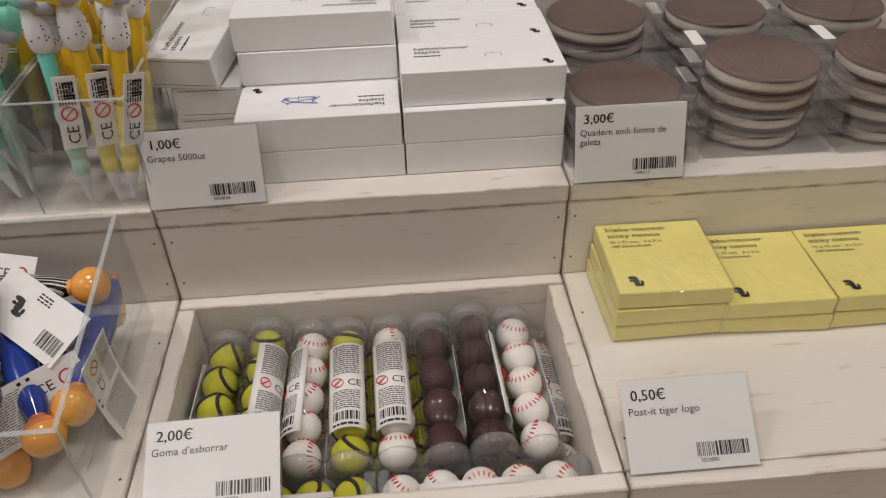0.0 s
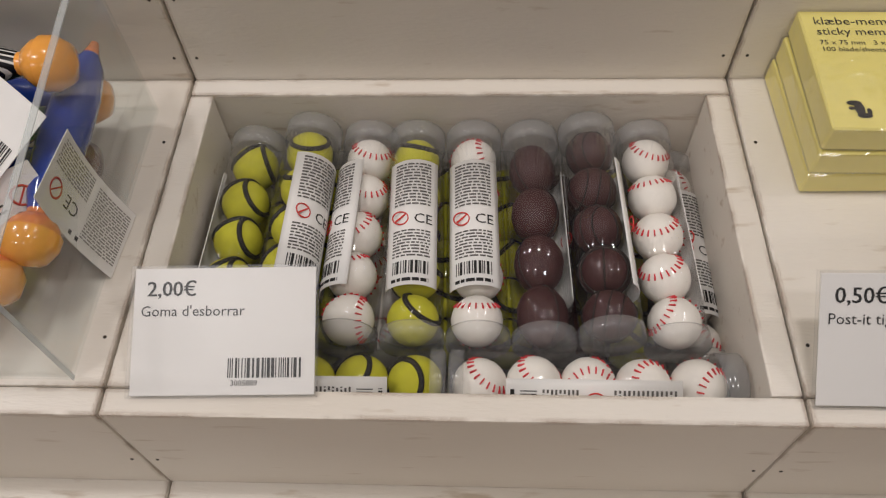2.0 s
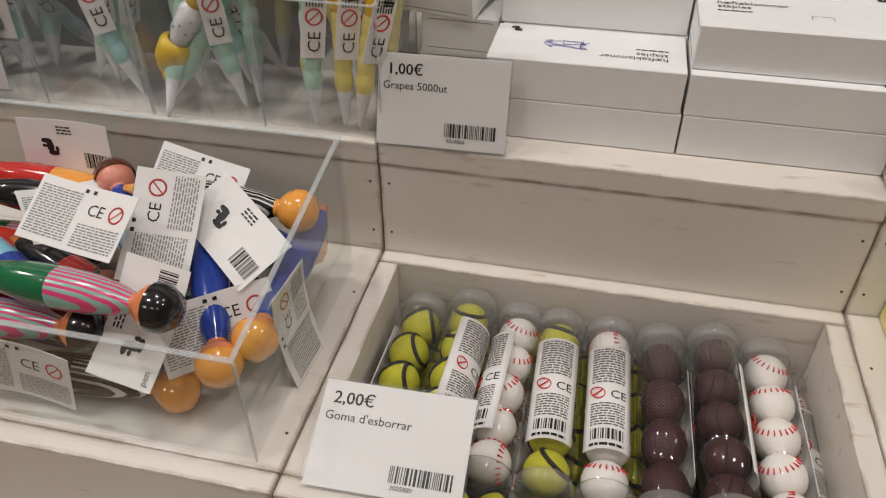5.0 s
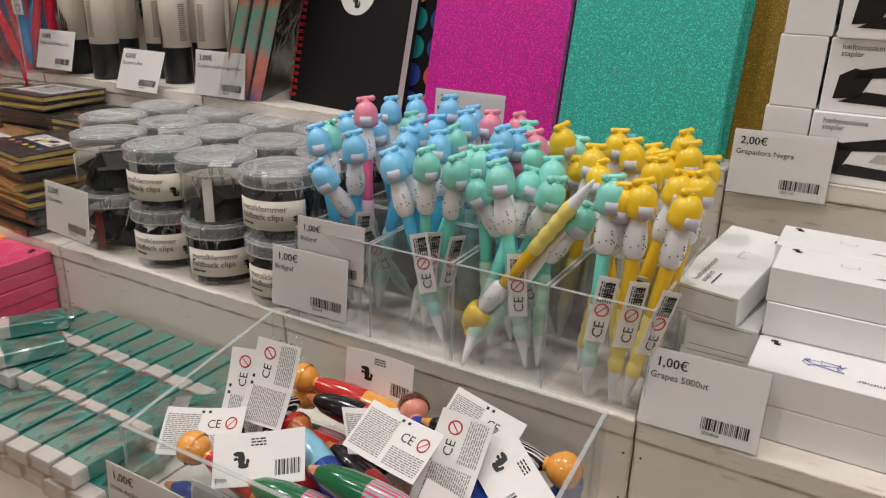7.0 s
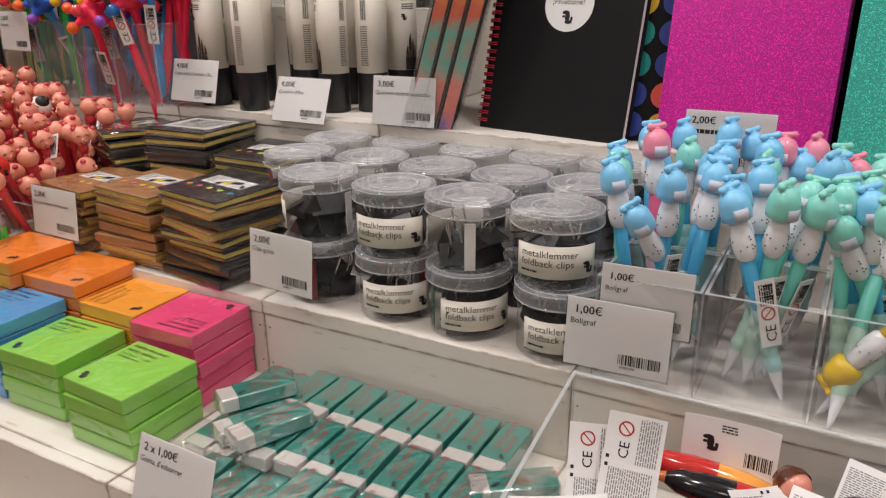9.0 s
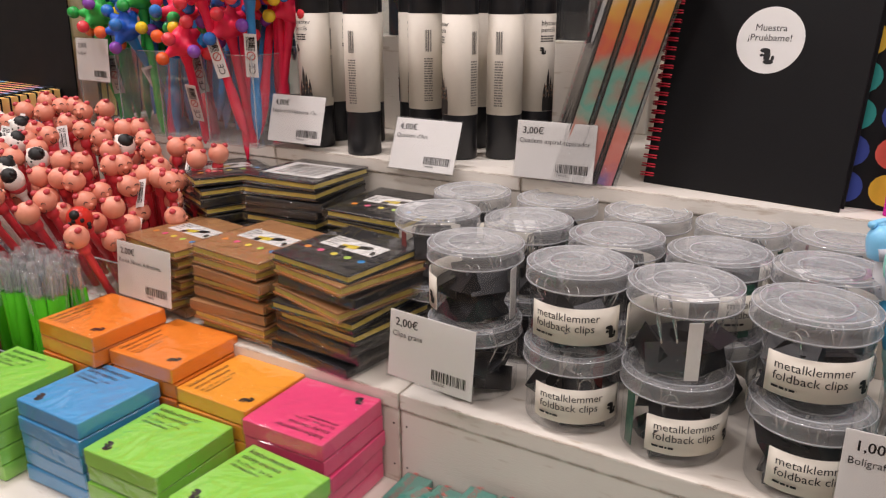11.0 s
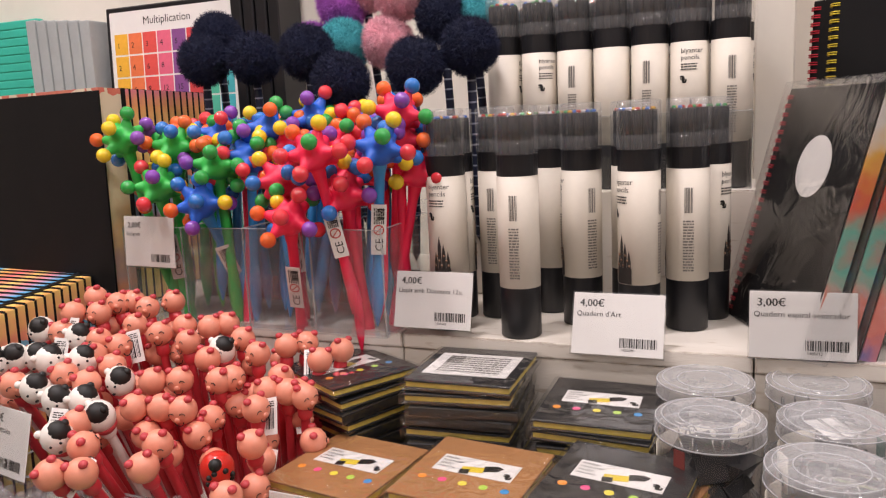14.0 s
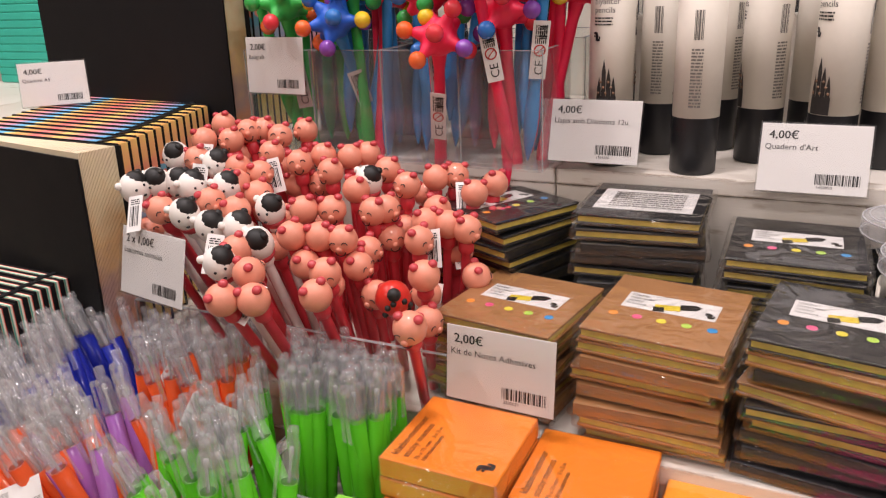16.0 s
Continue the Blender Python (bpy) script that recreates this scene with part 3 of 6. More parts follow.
LABEL_ME = mesh_of(curved_sheet(RT + 0.0001, -0.92, 0.92, 0.024, 0.098), PAPER)
RL = RT + 0.0006
LABEL_TX = mesh_of(curved_print([("l", -0.0095, 0.069, 0.0095, 0.096, 14), ("l", -0.0095, 0.039, 0.0095, 0.055, 9)], RL, 0), FADED_INK)
LABEL_PR = mesh_of(curved_print([("k", -0.009, 0.030, 0.009, 0.037, 3), ("t", "CE", 0.001, 0.0585, 0.008), ("l", -0.0095, 0.025, 0.009, 0.0285, 1)], RL, 0), INK)
bm = curved_print([], RL, 0)
ring(bm, 0.0038, 0.0004, Matrix.Translation((RL - 0.0005, -0.0055, 0.0615)) @ Matrix.Rotation(radians(90), 4, "Y"), 18, 5)
box(bm, -0.0002, 0.0002, -0.0036, 0.0036, -0.0004, 0.0004, m=Matrix.Translation((RL - 0.0005, -0.0055, 0.0615)) @ Matrix.Rotation(radians(45), 4, "X"))
LABEL_RED = mesh_of(bm, REDINK)


def eraser_tube(kind, foot, top, spin, lab):
    """A clear tube of ball erasers; spin turns its label round, lab: the label's angle."""
    names = {"tennis": "yellow tennis ball", "baseball": "white baseball", "rugby": "maroon rugby ball", "basket": "maroon basketball"}
    th = thing("eraser_tube", axis_pose(foot, top, 0), "clear plastic tube of " + names[kind] + " erasers with paper label", "eraser tube", "eraser tubes")
    part("tube", TUBE_ME, None, th)
    part("cap", CAP_ME, None, th, "frosted plastic cap")
    part("base_cap", FOOT_ME, None, th, "frosted plastic cap")
    r = random.Random(int(foot[0] * 1e4))
    n, step = (4, 0.0288) if kind == "rugby" else (5, 0.0238)
    for k in range(n):
        part("eraser", EB[kind], None, th, m=pose(r.uniform(-0.0008, 0.0008), 0, step * (k + 0.55), r.uniform(-30, 30), r.uniform(-30, 30), r.uniform(0, 360)) if kind != "rugby" else pose(0, 0, step * (k + 0.55), r.uniform(-8, 8), 0, r.uniform(0, 360)))
    lb = part("label", LABEL_ME, None, th, "white printed paper label", m=Matrix.Rotation(lab, 4, "Z"))
    part("text", LABEL_TX, None, lb)
    part("print", LABEL_PR, None, lb)
    part("warning_sign", LABEL_RED, None, lb)
    return th


ZU, ZL = 0.9345, 0.9075
UP = -math.pi / 2
rows = [("tennis", -0.1165, 1.9), ("tennis", -0.0860, -0.75), ("baseball", -0.0555, 0.9), ("tennis", -0.0245, 0.05), ("baseball", 0.0058, 0.1), ("rugby", 0.036, -2.2), ("basket", 0.0655, -1.7), ("baseball", 0.0955, -2.1)]
for i, (k, x, off) in enumerate(rows):
    dz = 0.006 if i in (1, 6) else 0.0
    eraser_tube(k, (x + 0.001, 0.3550 - (0.004 if i == 0 else 0), ZU + dz), (x + (0.004 if i < 3 else -0.002), 0.4815, ZU + dz), 0, UP + 3.1416 - off)
for i, x in enumerate((-0.104, -0.071, -0.041, -0.010, 0.021, 0.051, 0.081, 0.1125)):
    eraser_tube(("tennis", "tennis", "baseball", "tennis", "tennis", "rugby", "tennis", "baseball")[i], (x, 0.3565, ZL), (x, 0.49, ZL), 0, UP + 3.1416 + (0.3 if i == 7 else 2.4))
def label_turn(foot, top, way):
    """The angle round a tube at which its label faces a given way."""
    d = axis_pose(foot, top).to_3x3().transposed() @ Vector(way)
    return math.atan2(d.y, d.x)


for ez in (0.9072, 0.9332):
    for kind, foot, top in (("tennis", (-0.008, 0.3375, ez), (-0.135, 0.3375, ez)), ("baseball", (-0.0055, 0.3375, ez), (0.12, 0.3375, ez))):
        eraser_tube(kind, foot, top, 0, label_turn(foot, top, (0, -0.92, 0.4)))


# ---- staple boxes ----
def box_print(th, items, m, mtl=None, name="lettering"):
    return part(name, print_bm(items, m), mtl or INK, th)


STAPLE_TXT = [("t", "hæfteklammer", 0.010, 0.034, 0.0066), ("t", "staples", 0.010, 0.0285, 0.0066), ("l", 0.010, 0.0225, 0.028, 0.0255, 1), ("m", 0.0985, 0.0075, 0.008)]
ICON = [("b", 0.058, 0.0185, 0.0583, 0.0245), ("b", 0.069, 0.0185, 0.0693, 0.0245), ("b", 0.058, 0.0242, 0.0693, 0.0245)]
bm = bmesh.new()
box(bm, 0, 0.110, 0, 0.050, 0, 0.0246, bev=0.0006)
STB = mesh_of(bm, BOXWHITE)
STP = mesh_of(print_bm(STAPLE_TXT[:3], Matrix.Translation((0, 0, 0.0248))), INK)
STI = mesh_of(print_bm(ICON, Matrix.Translation((0, 0, 0.0248))), INK)
STM = mesh_of(print_bm(STAPLE_TXT[3:], Matrix.Translation((0, 0, 0.0248))), INK)
bm = bmesh.new()
for z in (0.0030, 0.0216):
    box(bm, -0.0001, 0.0002, 0.004, 0.046, z, z + 0.0004)
STF = mesh_of(bm, GREYINK)


def staple_box(x, y, z, flip=False, yaw=0.0, printed=True):
    m = pose(x, y, z, 0, 0, yaw)
    if flip:
        m = m @ pose(0.110, 0.050, 0, 0, 0, 180)
    th = thing("staple_box", m, "white cardboard box of staples, closed", "box", "staple boxes")
    part("carton", STB, None, th)
    part("flap_seam", STF, None, th)
    if printed:
        part("lettering", STP, None, th)
        part("staple_picture", STI, None, th)
        part("mark", STM, None, th)
    return th


r = random.Random(5)
for k in range(3):
    for d in range(3):
        staple_box(-0.0865 + r.uniform(-0.001, 0.001), 0.5235 + 0.051 * d, B + 0.0003 + 0.0249 * k, True) if not (k == 2 and d == 0) else None
        staple_box(0.0245 + r.uniform(-0.001, 0.001), 0.5235 + 0.051 * d + (0.006 if k == 2 else 0), B + 0.0003 + 0.0249 * k, False)
staple_box(-0.0885, 0.5755, B + 0.0751, True, 0)
staple_box(-0.0925, 0.627, B + 0.0751, True, 0)
staple_box(-0.0905, 0.580, B + 0.0005, False, 90)
staple_box(-0.0885, 0.576, B + 0.0254, False, 88)
loose = staple_box(-0.1030, 0.562, B + 0.0506, False, 84)
loose.matrix_world = pose(-0.1035, 0.570, B + 0.0506, 0, 0, 79) @ pose(0, 0, 0, 0, -8, 0)
bm = bmesh.new()
pts = [Vector((0.012 * math.sin(1.7 * t) + 0.004 * math.sin(5 * t), 0.005 * math.cos(2.3 * t), 0)) for t in [k * 0.22 for k in range(38)]]
for p, q in zip(pts, pts[1:]):
    d = (q - p).normalized() * 0.00025
    n = Vector((-d.y, d.x, 0))
    bm.faces.new([bm.verts.new(v) for v in (p - n, p + n, q + n, q - n)])
solo("pen_scribble", bm, BLUEINK, pose(-0.045, 0.548, B + 0.0502), "blue ballpoint scribble on a white staple box", "scribble")


# ---- biscuit notepads ----
BISCUIT = mat("biscuit_brown", "56352a", 0.6, var=0.5, scale=120, bump=1.0, bscale=260, rand=0.2)
CASE = clear("clear_case", (0.98, 0.98, 0.98, 1), 0.08, 1.9, haze=0.03, wrinkle=0.12, size=20)
PAGES = mat("page_edge", "ddd3c7", 0.7, var=0.12, scale=90)
bm = bmesh.new()
lathe(bm, [(0, 0.0015), (0.0375, 0.0015), (0.0385, 0.0022), (0.0385, 0.0095), (0.0375, 0.0100)], 40)
BPG = mesh_of(bm, PAGES)
bm = bmesh.new()
lathe(bm, [(0.0388, 0.0090), (0.0400, 0.0100), (0.0390, 0.0120), (0.0375, 0.0128), (0.0360, 0.0123), (0.025, 0.0126), (0, 0.0124)], 40)
BCV = mesh_of(bm, BISCUIT)
bm = bmesh.new()
lathe(bm, [(0, 0.0008), (0.039, 0.0008), (0.040, 0.0013), (0.0385, 0.0018)], 40)
BCB = mesh_of(bm, BISCUIT)
bm = bmesh.new()
box(bm, -0.0465, 0.0465, -0.0465, 0.0465, 0, 0.0142, bev=0.0008)
BCS = mesh_of(bm, CASE)
bm = bmesh.new()
box(bm, 0.018, 0.044, 0.036, 0.0455, 0.0143, 0.0145)
BST = mesh_of(bm, PAPER)


def biscuit_pad(x, y, z, yaw):
    th = thing("biscuit_notepad", pose(x, y, z, 0, 0, yaw), "round brown biscuit-shaped notepad in a clear case", "notepad", "biscuit notepads")
    part("page_block", BPG, None, th, "cream page block")
    part("front_cover", BCV, None, th)
    part("back_cover", BCB, None, th)
    part("case", BCS, None, th, "clear plastic case")
    part("sticker", BST, None, th, "white paper sticker")


r = random.Random(8)
for bx, by, n in ((0.188, 0.562, 3), (0.285, 0.565, 4), (0.383, 0.563, 4), (0.188, 0.662, 4), (0.288, 0.664, 4), (0.386, 0.662, 4)):
    for k in range(n):
        biscuit_pad(bx + r.uniform(-0.002, 0.002), by + r.uniform(-0.002, 0.002), B + 0.0003 + 0.0147 * k, r.choice((0, 90)) + r.uniform(-3, 3))


# ---- stapler boxes ----
bm = bmesh.new()
box(bm, 0, 0.128, 0, 0.048, 0, 0.0555, bev=0.0008)
SPB = mesh_of(bm, BOXWHITE)
bm = bmesh.new()
mf = Matrix.Translation((0, -0.0003, 0)) @ Matrix.Rotation(radians(90), 4, "X")
for poly in (((0.012, 0.008), (0.112, 0.006), (0.118, 0.012), (0.030, 0.017)), ((0.020, 0.026), (0.116, 0.036), (0.118, 0.044), (0.060, 0.041), (0.024, 0.033)), ((0.008, 0.010), (0.026, 0.012), (0.034, 0.031), (0.020, 0.034), (0.010, 0.028))):
    bm.faces.new([bm.verts.new(mf @ Vector((a, b, 0))) for a, b in poly])
SPS = mesh_of(bm, BLACK)
bm = bmesh.new()
bm.faces.new([bm.verts.new(mf @ Vector((a, b, 0))) for a, b in ((0.045, 0.020), (0.112, 0.022), (0.112, 0.031), (0.050, 0.027))])
SPM = mesh_of(bm, mat("printed_steel", "b9b6b0", 0.5))
SPT = mesh_of(print_bm([("t", "hæftemaskine", 0.008, 0.0475, 0.0058), ("t", "stapler", 0.008, 0.0425, 0.0058), ("m", 0.116, 0.006, 0.009)], mf), INK)


def stapler_box(m):
    th = thing("stapler_box", m, "white cardboard box with a printed black stapler", "box", "stapler boxes")
    part("carton", SPB, None, th)
    part("stapler_picture", SPS, None, th, "printed black stapler")
    part("steel_picture", SPM, None, th)
    part("lettering", SPT, None, th)


for k, z in enumerate((C + 0.0003, C + 0.0561, C + 0.1119)):
    for bx in (-0.088, 0.044):
        stapler_box(pose(bx + 0.003 * ((k * 7) % 3 - 1), 0.716 + 0.004 * (k % 2), z, 0, 0, 1.0 - k))
        stapler_box(pose(bx, 0.768, z, 0, 0, 0))
for k in range(3):
    stapler_box(pose(-0.0925 + 0.002 * k, 0.722, C + 0.0003 + 0.0558 * k, 0, 0, 90) @ Matrix.Diagonal((0.55, 0.72, 1, 1)))

# ---- acrylic bins ----


def acrylic_bin(w, depth, h, m, label, t=0.0028, group="acrylic bins", dividers=(), back=0.0, plastic=None):
    """An open clear box with walls of real thickness."""
    th = thing("acrylic_bin", m, label, "display bin", group)

    def wall(name, *dim):
        bm = bmesh.new()
        box(bm, *dim, bev=0.0003)
        slope(bm)
        part(name, bm, plastic or ACRYLIC, th).visible_shadow = False

    def slope(bm):
        """Raises the rim towards the back where the bin is cut at a slant."""
        for v in bm.verts:
            if back and v.co.z > t * 1.5:
                v.co.z *= 1 + (back / h - 1) * v.co.y / depth

    d = depth
    wall("bottom", 0, w, 0, d, 0, t)
    wall("side", 0, w, 0, t, t + 0.0001, h)
    wall("side", 0, w, d - t, d, t + 0.0001, h)
    wall("side", 0, t, t + 0.0001, d - t - 0.0001, t + 0.0001, h)
    wall("side", w - t, w, t + 0.0001, d - t - 0.0001, t + 0.0001, h)
    e = 0.0004
    for nm, q in (("rim", (0, w, 0, t)), ("rim", (0, w, d - t, d)), ("rim", (0, t, t, d - t)), ("rim", (w - t, w, t, d - t))):
        bm = bmesh.new()
        box(bm, q[0], q[1], q[2], q[3], h + 0.0001, h + 0.0007)
        slope(bm)
        part(nm, bm, ACEDGE, th, "polished acrylic edge")
    for cx in (0, w):
        bm = bmesh.new()
        sx = -0.0005 if cx == 0 else 0.0001
        box(bm, cx + sx, cx + sx + e, -e, t * 0.6, 0.0005, h)
        part("corner_edge", bm, ACEDGE, th, "polished acrylic edge")
    for q in dividers:
        wall("divider", q, q + t, t + 0.0001, d - t - 0.0001, t + 0.0001, h)
    return th


acrylic_bin(0.286, 0.152, 0.068, pose(-0.4465, 0.325, A + 0.0003), "clear acrylic bin filled with painted doll pens", back=0.094)
CUPX = (-0.4405, -0.3665, -0.2915, -0.2175)
for cx in CUPX:
    acrylic_bin(0.0728, 0.082, 0.080, pose(cx, 0.5025, B + 0.0003), "small clear acrylic cup holding figure pens", 0.0022, "pen cups", plastic=CUP_ACRYLIC)
    acrylic_bin(0.0728, 0.082, 0.080, pose(cx, 0.587, B + 0.0003), "small clear acrylic cup holding figure pens", 0.0022, "pen cups", plastic=CUP_ACRYLIC)


# ---- paper tags ----
FINEINK = mat("fine_print", "8d8a86", 0.6)
def tag_mesh(w, h, curl=0.0):
    bm = bmesh.new()
    n = 8
    rows = []
    for i in range(n + 1):
        x = w * (i / n - 0.5)
        z = curl * (4 * (x / w) ** 2)
        rows.append([bm.verts.new((x, y, z + t)) for y, t in ((-h / 2, 0), (h / 2, 0), (h / 2, 0.0004), (-h / 2, 0.0004))])
    for p, q in zip(rows, rows[1:]):
        for k in range(4):
            bm.faces.new((p[k], q[k], q[(k + 1) % 4], p[(k + 1) % 4]))
    bm.faces.new(rows[0])
    bm.faces.new(rows[-1][::-1])
    return mesh_of(bm, PAPER)


def bend(bm, w, curl):
    bmesh.ops.subdivide_edges(bm, edges=[e for e in bm.edges if abs(e.verts[0].co.x - e.verts[1].co.x) > 0.006], cuts=2)
    for v in bm.verts:
        v.co.z += curl * 4 * (v.co.x / w) ** 2 + 0.0006
    return bm


def nosign(bm, x, y, s, m=None):
    mm = Matrix.Translation((x, y, 0)) if m is None else m @ Matrix.Translation((x, y, 0))
    ring(bm, s, s * 0.12, mm @ Matrix.Diagonal((1, 1, 0.1, 1)), 18, 4)
    quad(bm, -s, -s * 0.09, s, s * 0.09, mm @ Matrix.Rotation(radians(45), 4, "Z"))
    return bm


TW, TH, CURL = 0.060, 0.035, 0.003
TAG = tag_mesh(TW, TH, CURL)
TAG_L = mesh_of(bend(print_bm([("l", -0.028, -0.014, -0.004, 0.013, 19), ("l", 0.0, -0.015, 0.028, -0.002, 9)]), TW, CURL), FINEINK)
TAG_P = mesh_of(bend(print_bm([("t", "CE", 0.002, 0.0025, 0.0088), ("b", -0.004, 0.0135, -0.0018, 0.0155), ("b", 0.001, 0.0135, 0.0032, 0.0155)]), TW, CURL), INK)
TAG_R = mesh_of(bend(nosign(bmesh.new(), 0.0205, 0.0058, 0.0042), TW, CURL), REDINK)
TAG_Q = mesh_of(bend(print_bm([("k", 0.010, -0.012, 0.027, -0.002, 4), ("m", -0.012, 0.0, 0.012), ("t", "pen", -0.028, -0.014, 0.005), ("l", -0.006, 0.008, 0.004, 0.014, 3)]), TW, CURL), INK)


def doll_tag(m, back=False):
    th = thing("paper_tag", m, "white printed paper tag curling slightly on doll pens", "tag", "doll pen tags")
    part("paper", TAG, None, th)
    if back:
        part("print", TAG_Q, None, th)
    else:
        part("print", TAG_L, None, th)
        part("mark", TAG_P, None, th)
        part("warning_sign", TAG_R, None, th)


# ---- doll pens in the bin ----
DOLLCOL = {k: mat("doll_" + k, h, 0.18, var=0.06, coat=0.6) for k, h in dict(blue="20409a", green="17683f", black="17161a", skin="e0854f", tan="f2a64a", lightblue="8cc6dc", pinkskin="e2937c", red="c9302a", hair="5a2f1c").items()}
STRIPE_P = striped("doll_stripe_pink", ["d8467a", "8fb3a8"], "X", 420, 0.2)
STRIPE_B = striped("doll_stripe_black", ["131316", "d8d6d0", "131316"], "X", 420, 0.25)


def doll_pen(body, dress, head, cap):
    """A fat painted ball-pen shaped as a figure, as one plain mesh along z."""
    bm = bmesh.new()
    prof = [(0, 0.0), (0.002, 0.0005), (0.004, 0.008), (0.0078, 0.016), (0.0100, 0.032), (0.0105, 0.050), (0.0098, 0.068), (0.0075, 0.084), (0.0050, 0.092), (0.0048, 0.095)]
    lathe(bm, prof, 18, mis=[2, 2, 0, 0, 0, 1, 1, 1, 2])
    ball(bm, (0, 0, 0.104), 0.0112, 2, 16)
    lathe(bm, [(0.0119, 0.103), (0.0117, 0.108), (0.0085, 0.1135), (0, 0.1165)], 16, mi=3)
    return mesh_of(bm, [body, dress, head, cap])


D = DOLLCOL
DOLLS = [doll_pen(*a) for a in ((D["green"], STRIPE_P, D["skin"], D["black"]), (D["blue"], D["blue"], D["skin"], D["tan"]), (D["black"], STRIPE_B, D["tan"], D["tan"]), (D["lightblue"], D["blue"], D["pinkskin"], D["hair"]), (D["black"], D["red"], D["skin"], D["red"]), (D["tan"], D["red"], D["tan"], D["tan"]))]
DW = ("green and pink striped", "glossy blue", "black striped", "light blue and navy", "black and red", "orange")


def put_doll(k, p, q):
    solo("doll_pen", DOLLS[k], None, axis_pose(Vector(q) - (Vector(q) - Vector(p)).normalized() * 0.104, q), DW[k] + " painted figure ball pen lying in the bin", "pen", "doll pens")


for k, a, b in (
    (0, (-0.326, 0.356, 1.030), (-0.206, 0.346, 1.034)), (0, (-0.345, 0.345, 1.008), (-0.252, 0.347, 1.010)), (2, (-0.250, 0.437, 1.030), (-0.174, 0.437, 1.030)), (1, (-0.215, 0.405, 1.008), (-0.186, 0.352, 0.996)),
    (3, (-0.240, 0.391, 1.010), (-0.294, 0.452, 1.025)), (3, (-0.360, 0.400, 1.016), (-0.270, 0.356, 1.004)), (4, (-0.375, 0.432, 1.020), (-0.272, 0.440, 1.012)), (5, (-0.300, 0.458, 1.008), (-0.393, 0.451, 1.020)),
    (1, (-0.173, 0.455, 1.008), (-0.1735, 0.369, 1.000)), (5, (-0.345, 0.350, 1.000), (-0.400, 0.345, 1.016)), (4, (-0.330, 0.405, 1.006), (-0.240, 0.372, 1.000)),
    (0, (-0.210, 0.425, 0.998), (-0.268, 0.385, 1.000)), (2, (-0.405, 0.360, 1.000), (-0.395, 0.455, 1.002)),
    (1, (-0.420, 0.345, 0.974), (-0.330, 0.345, 0.974)), (2, (-0.300, 0.347, 0.974), (-0.212, 0.349, 0.974)), (4, (-0.420, 0.400, 0.974), (-0.320, 0.400, 0.974)), (5, (-0.300, 0.385, 0.974), (-0.195, 0.390, 0.974)),
    (0, (-0.420, 0.440, 0.976), (-0.320, 0.445, 0.976)), (3, (-0.290, 0.430, 0.974), (-0.185, 0.430, 0.974)), (4, (-0.410, 0.372, 0.990), (-0.300, 0.382, 0.992)), (1, (-0.270, 0.460, 0.990), (-0.180, 0.456, 0.990)), (4, (-0.280, 0.400, 0.992), (-0.380, 0.425, 0.994)), (1, (-0.250, 0.362, 0.990), (-0.340, 0.365, 0.990)),
):
    put_doll(k, a, b)
for x, y, z, rx, ry, rz, up, back in (
    (-0.384, 0.404, 1.042, 62, 4, 10, 1, 0), (-0.405, 0.402, 1.030, 58, 0, 16, 1, 0), (-0.267, 0.386, 1.046, 34, 0, -10, 0, 0), (-0.234, 0.402, 1.034, 40, 12, 14, 1, 0), (-0.222, 0.352, 1.016, 44, 6, -6, 1, 1),
    (-0.200, 0.414, 1.028, 28, 18, -34, 0, 1), (-0.352, 0.356, 1.020, 40, -6, 32, 0, 1), (-0.285, 0.3325, 0.990, 86, 8, 2, 0, 0), (-0.362, 0.3325, 0.984, 86, 5, -2, 0, 0), (-0.1632, 0.392, 0.990, 84, 0, 86, 1, 0),
    (-0.240, 0.452, 1.028, 44, 4, -12, 0, 0), (-0.335, 0.4705, 1.030, 82, 0, 1, 0, 1), (-0.415, 0.366, 1.012, 36, -6, 22, 0, 0), (-0.300, 0.425, 1.020, 30, 10, 50, 0, 0), (-0.195, 0.372, 1.000, 60, 0, 40, 0, 0),
):
    doll_tag(pose(x, y, z, rx, ry, rz) @ pose(0, 0, 0, 0, 0, 90 * up), back=bool(back))


# ---- figure pens in the cups ----
FIG = {k: (mat("fig_" + k, h, 0.3, var=0.05, coat=0.3), mat("barrel_" + k, b, 0.35, var=0.06, coat=0.2), mat("grip_" + k, g, 0.4, var=0.06)) for k, (h, b, g) in dict(
    blue=("84cdf4", "4fb4e0", "a8d8d4"), mint=("8adccd", "76d8c6", "bfe3cf"), yellow=("f2cb2a", "e9bd27", "f0e07a"), pink=("ef8fa6", "e2638c", "f0c3cf")).items()}
# Grey face patch: the shade of the helmet's recessed opening, put into the colour.
FACE_SHADE = mat("face_recess_shade", "c2c5cf", 0.35, var=0.04)
DOT = mat("figure_dot", "5a6078", 0.5)


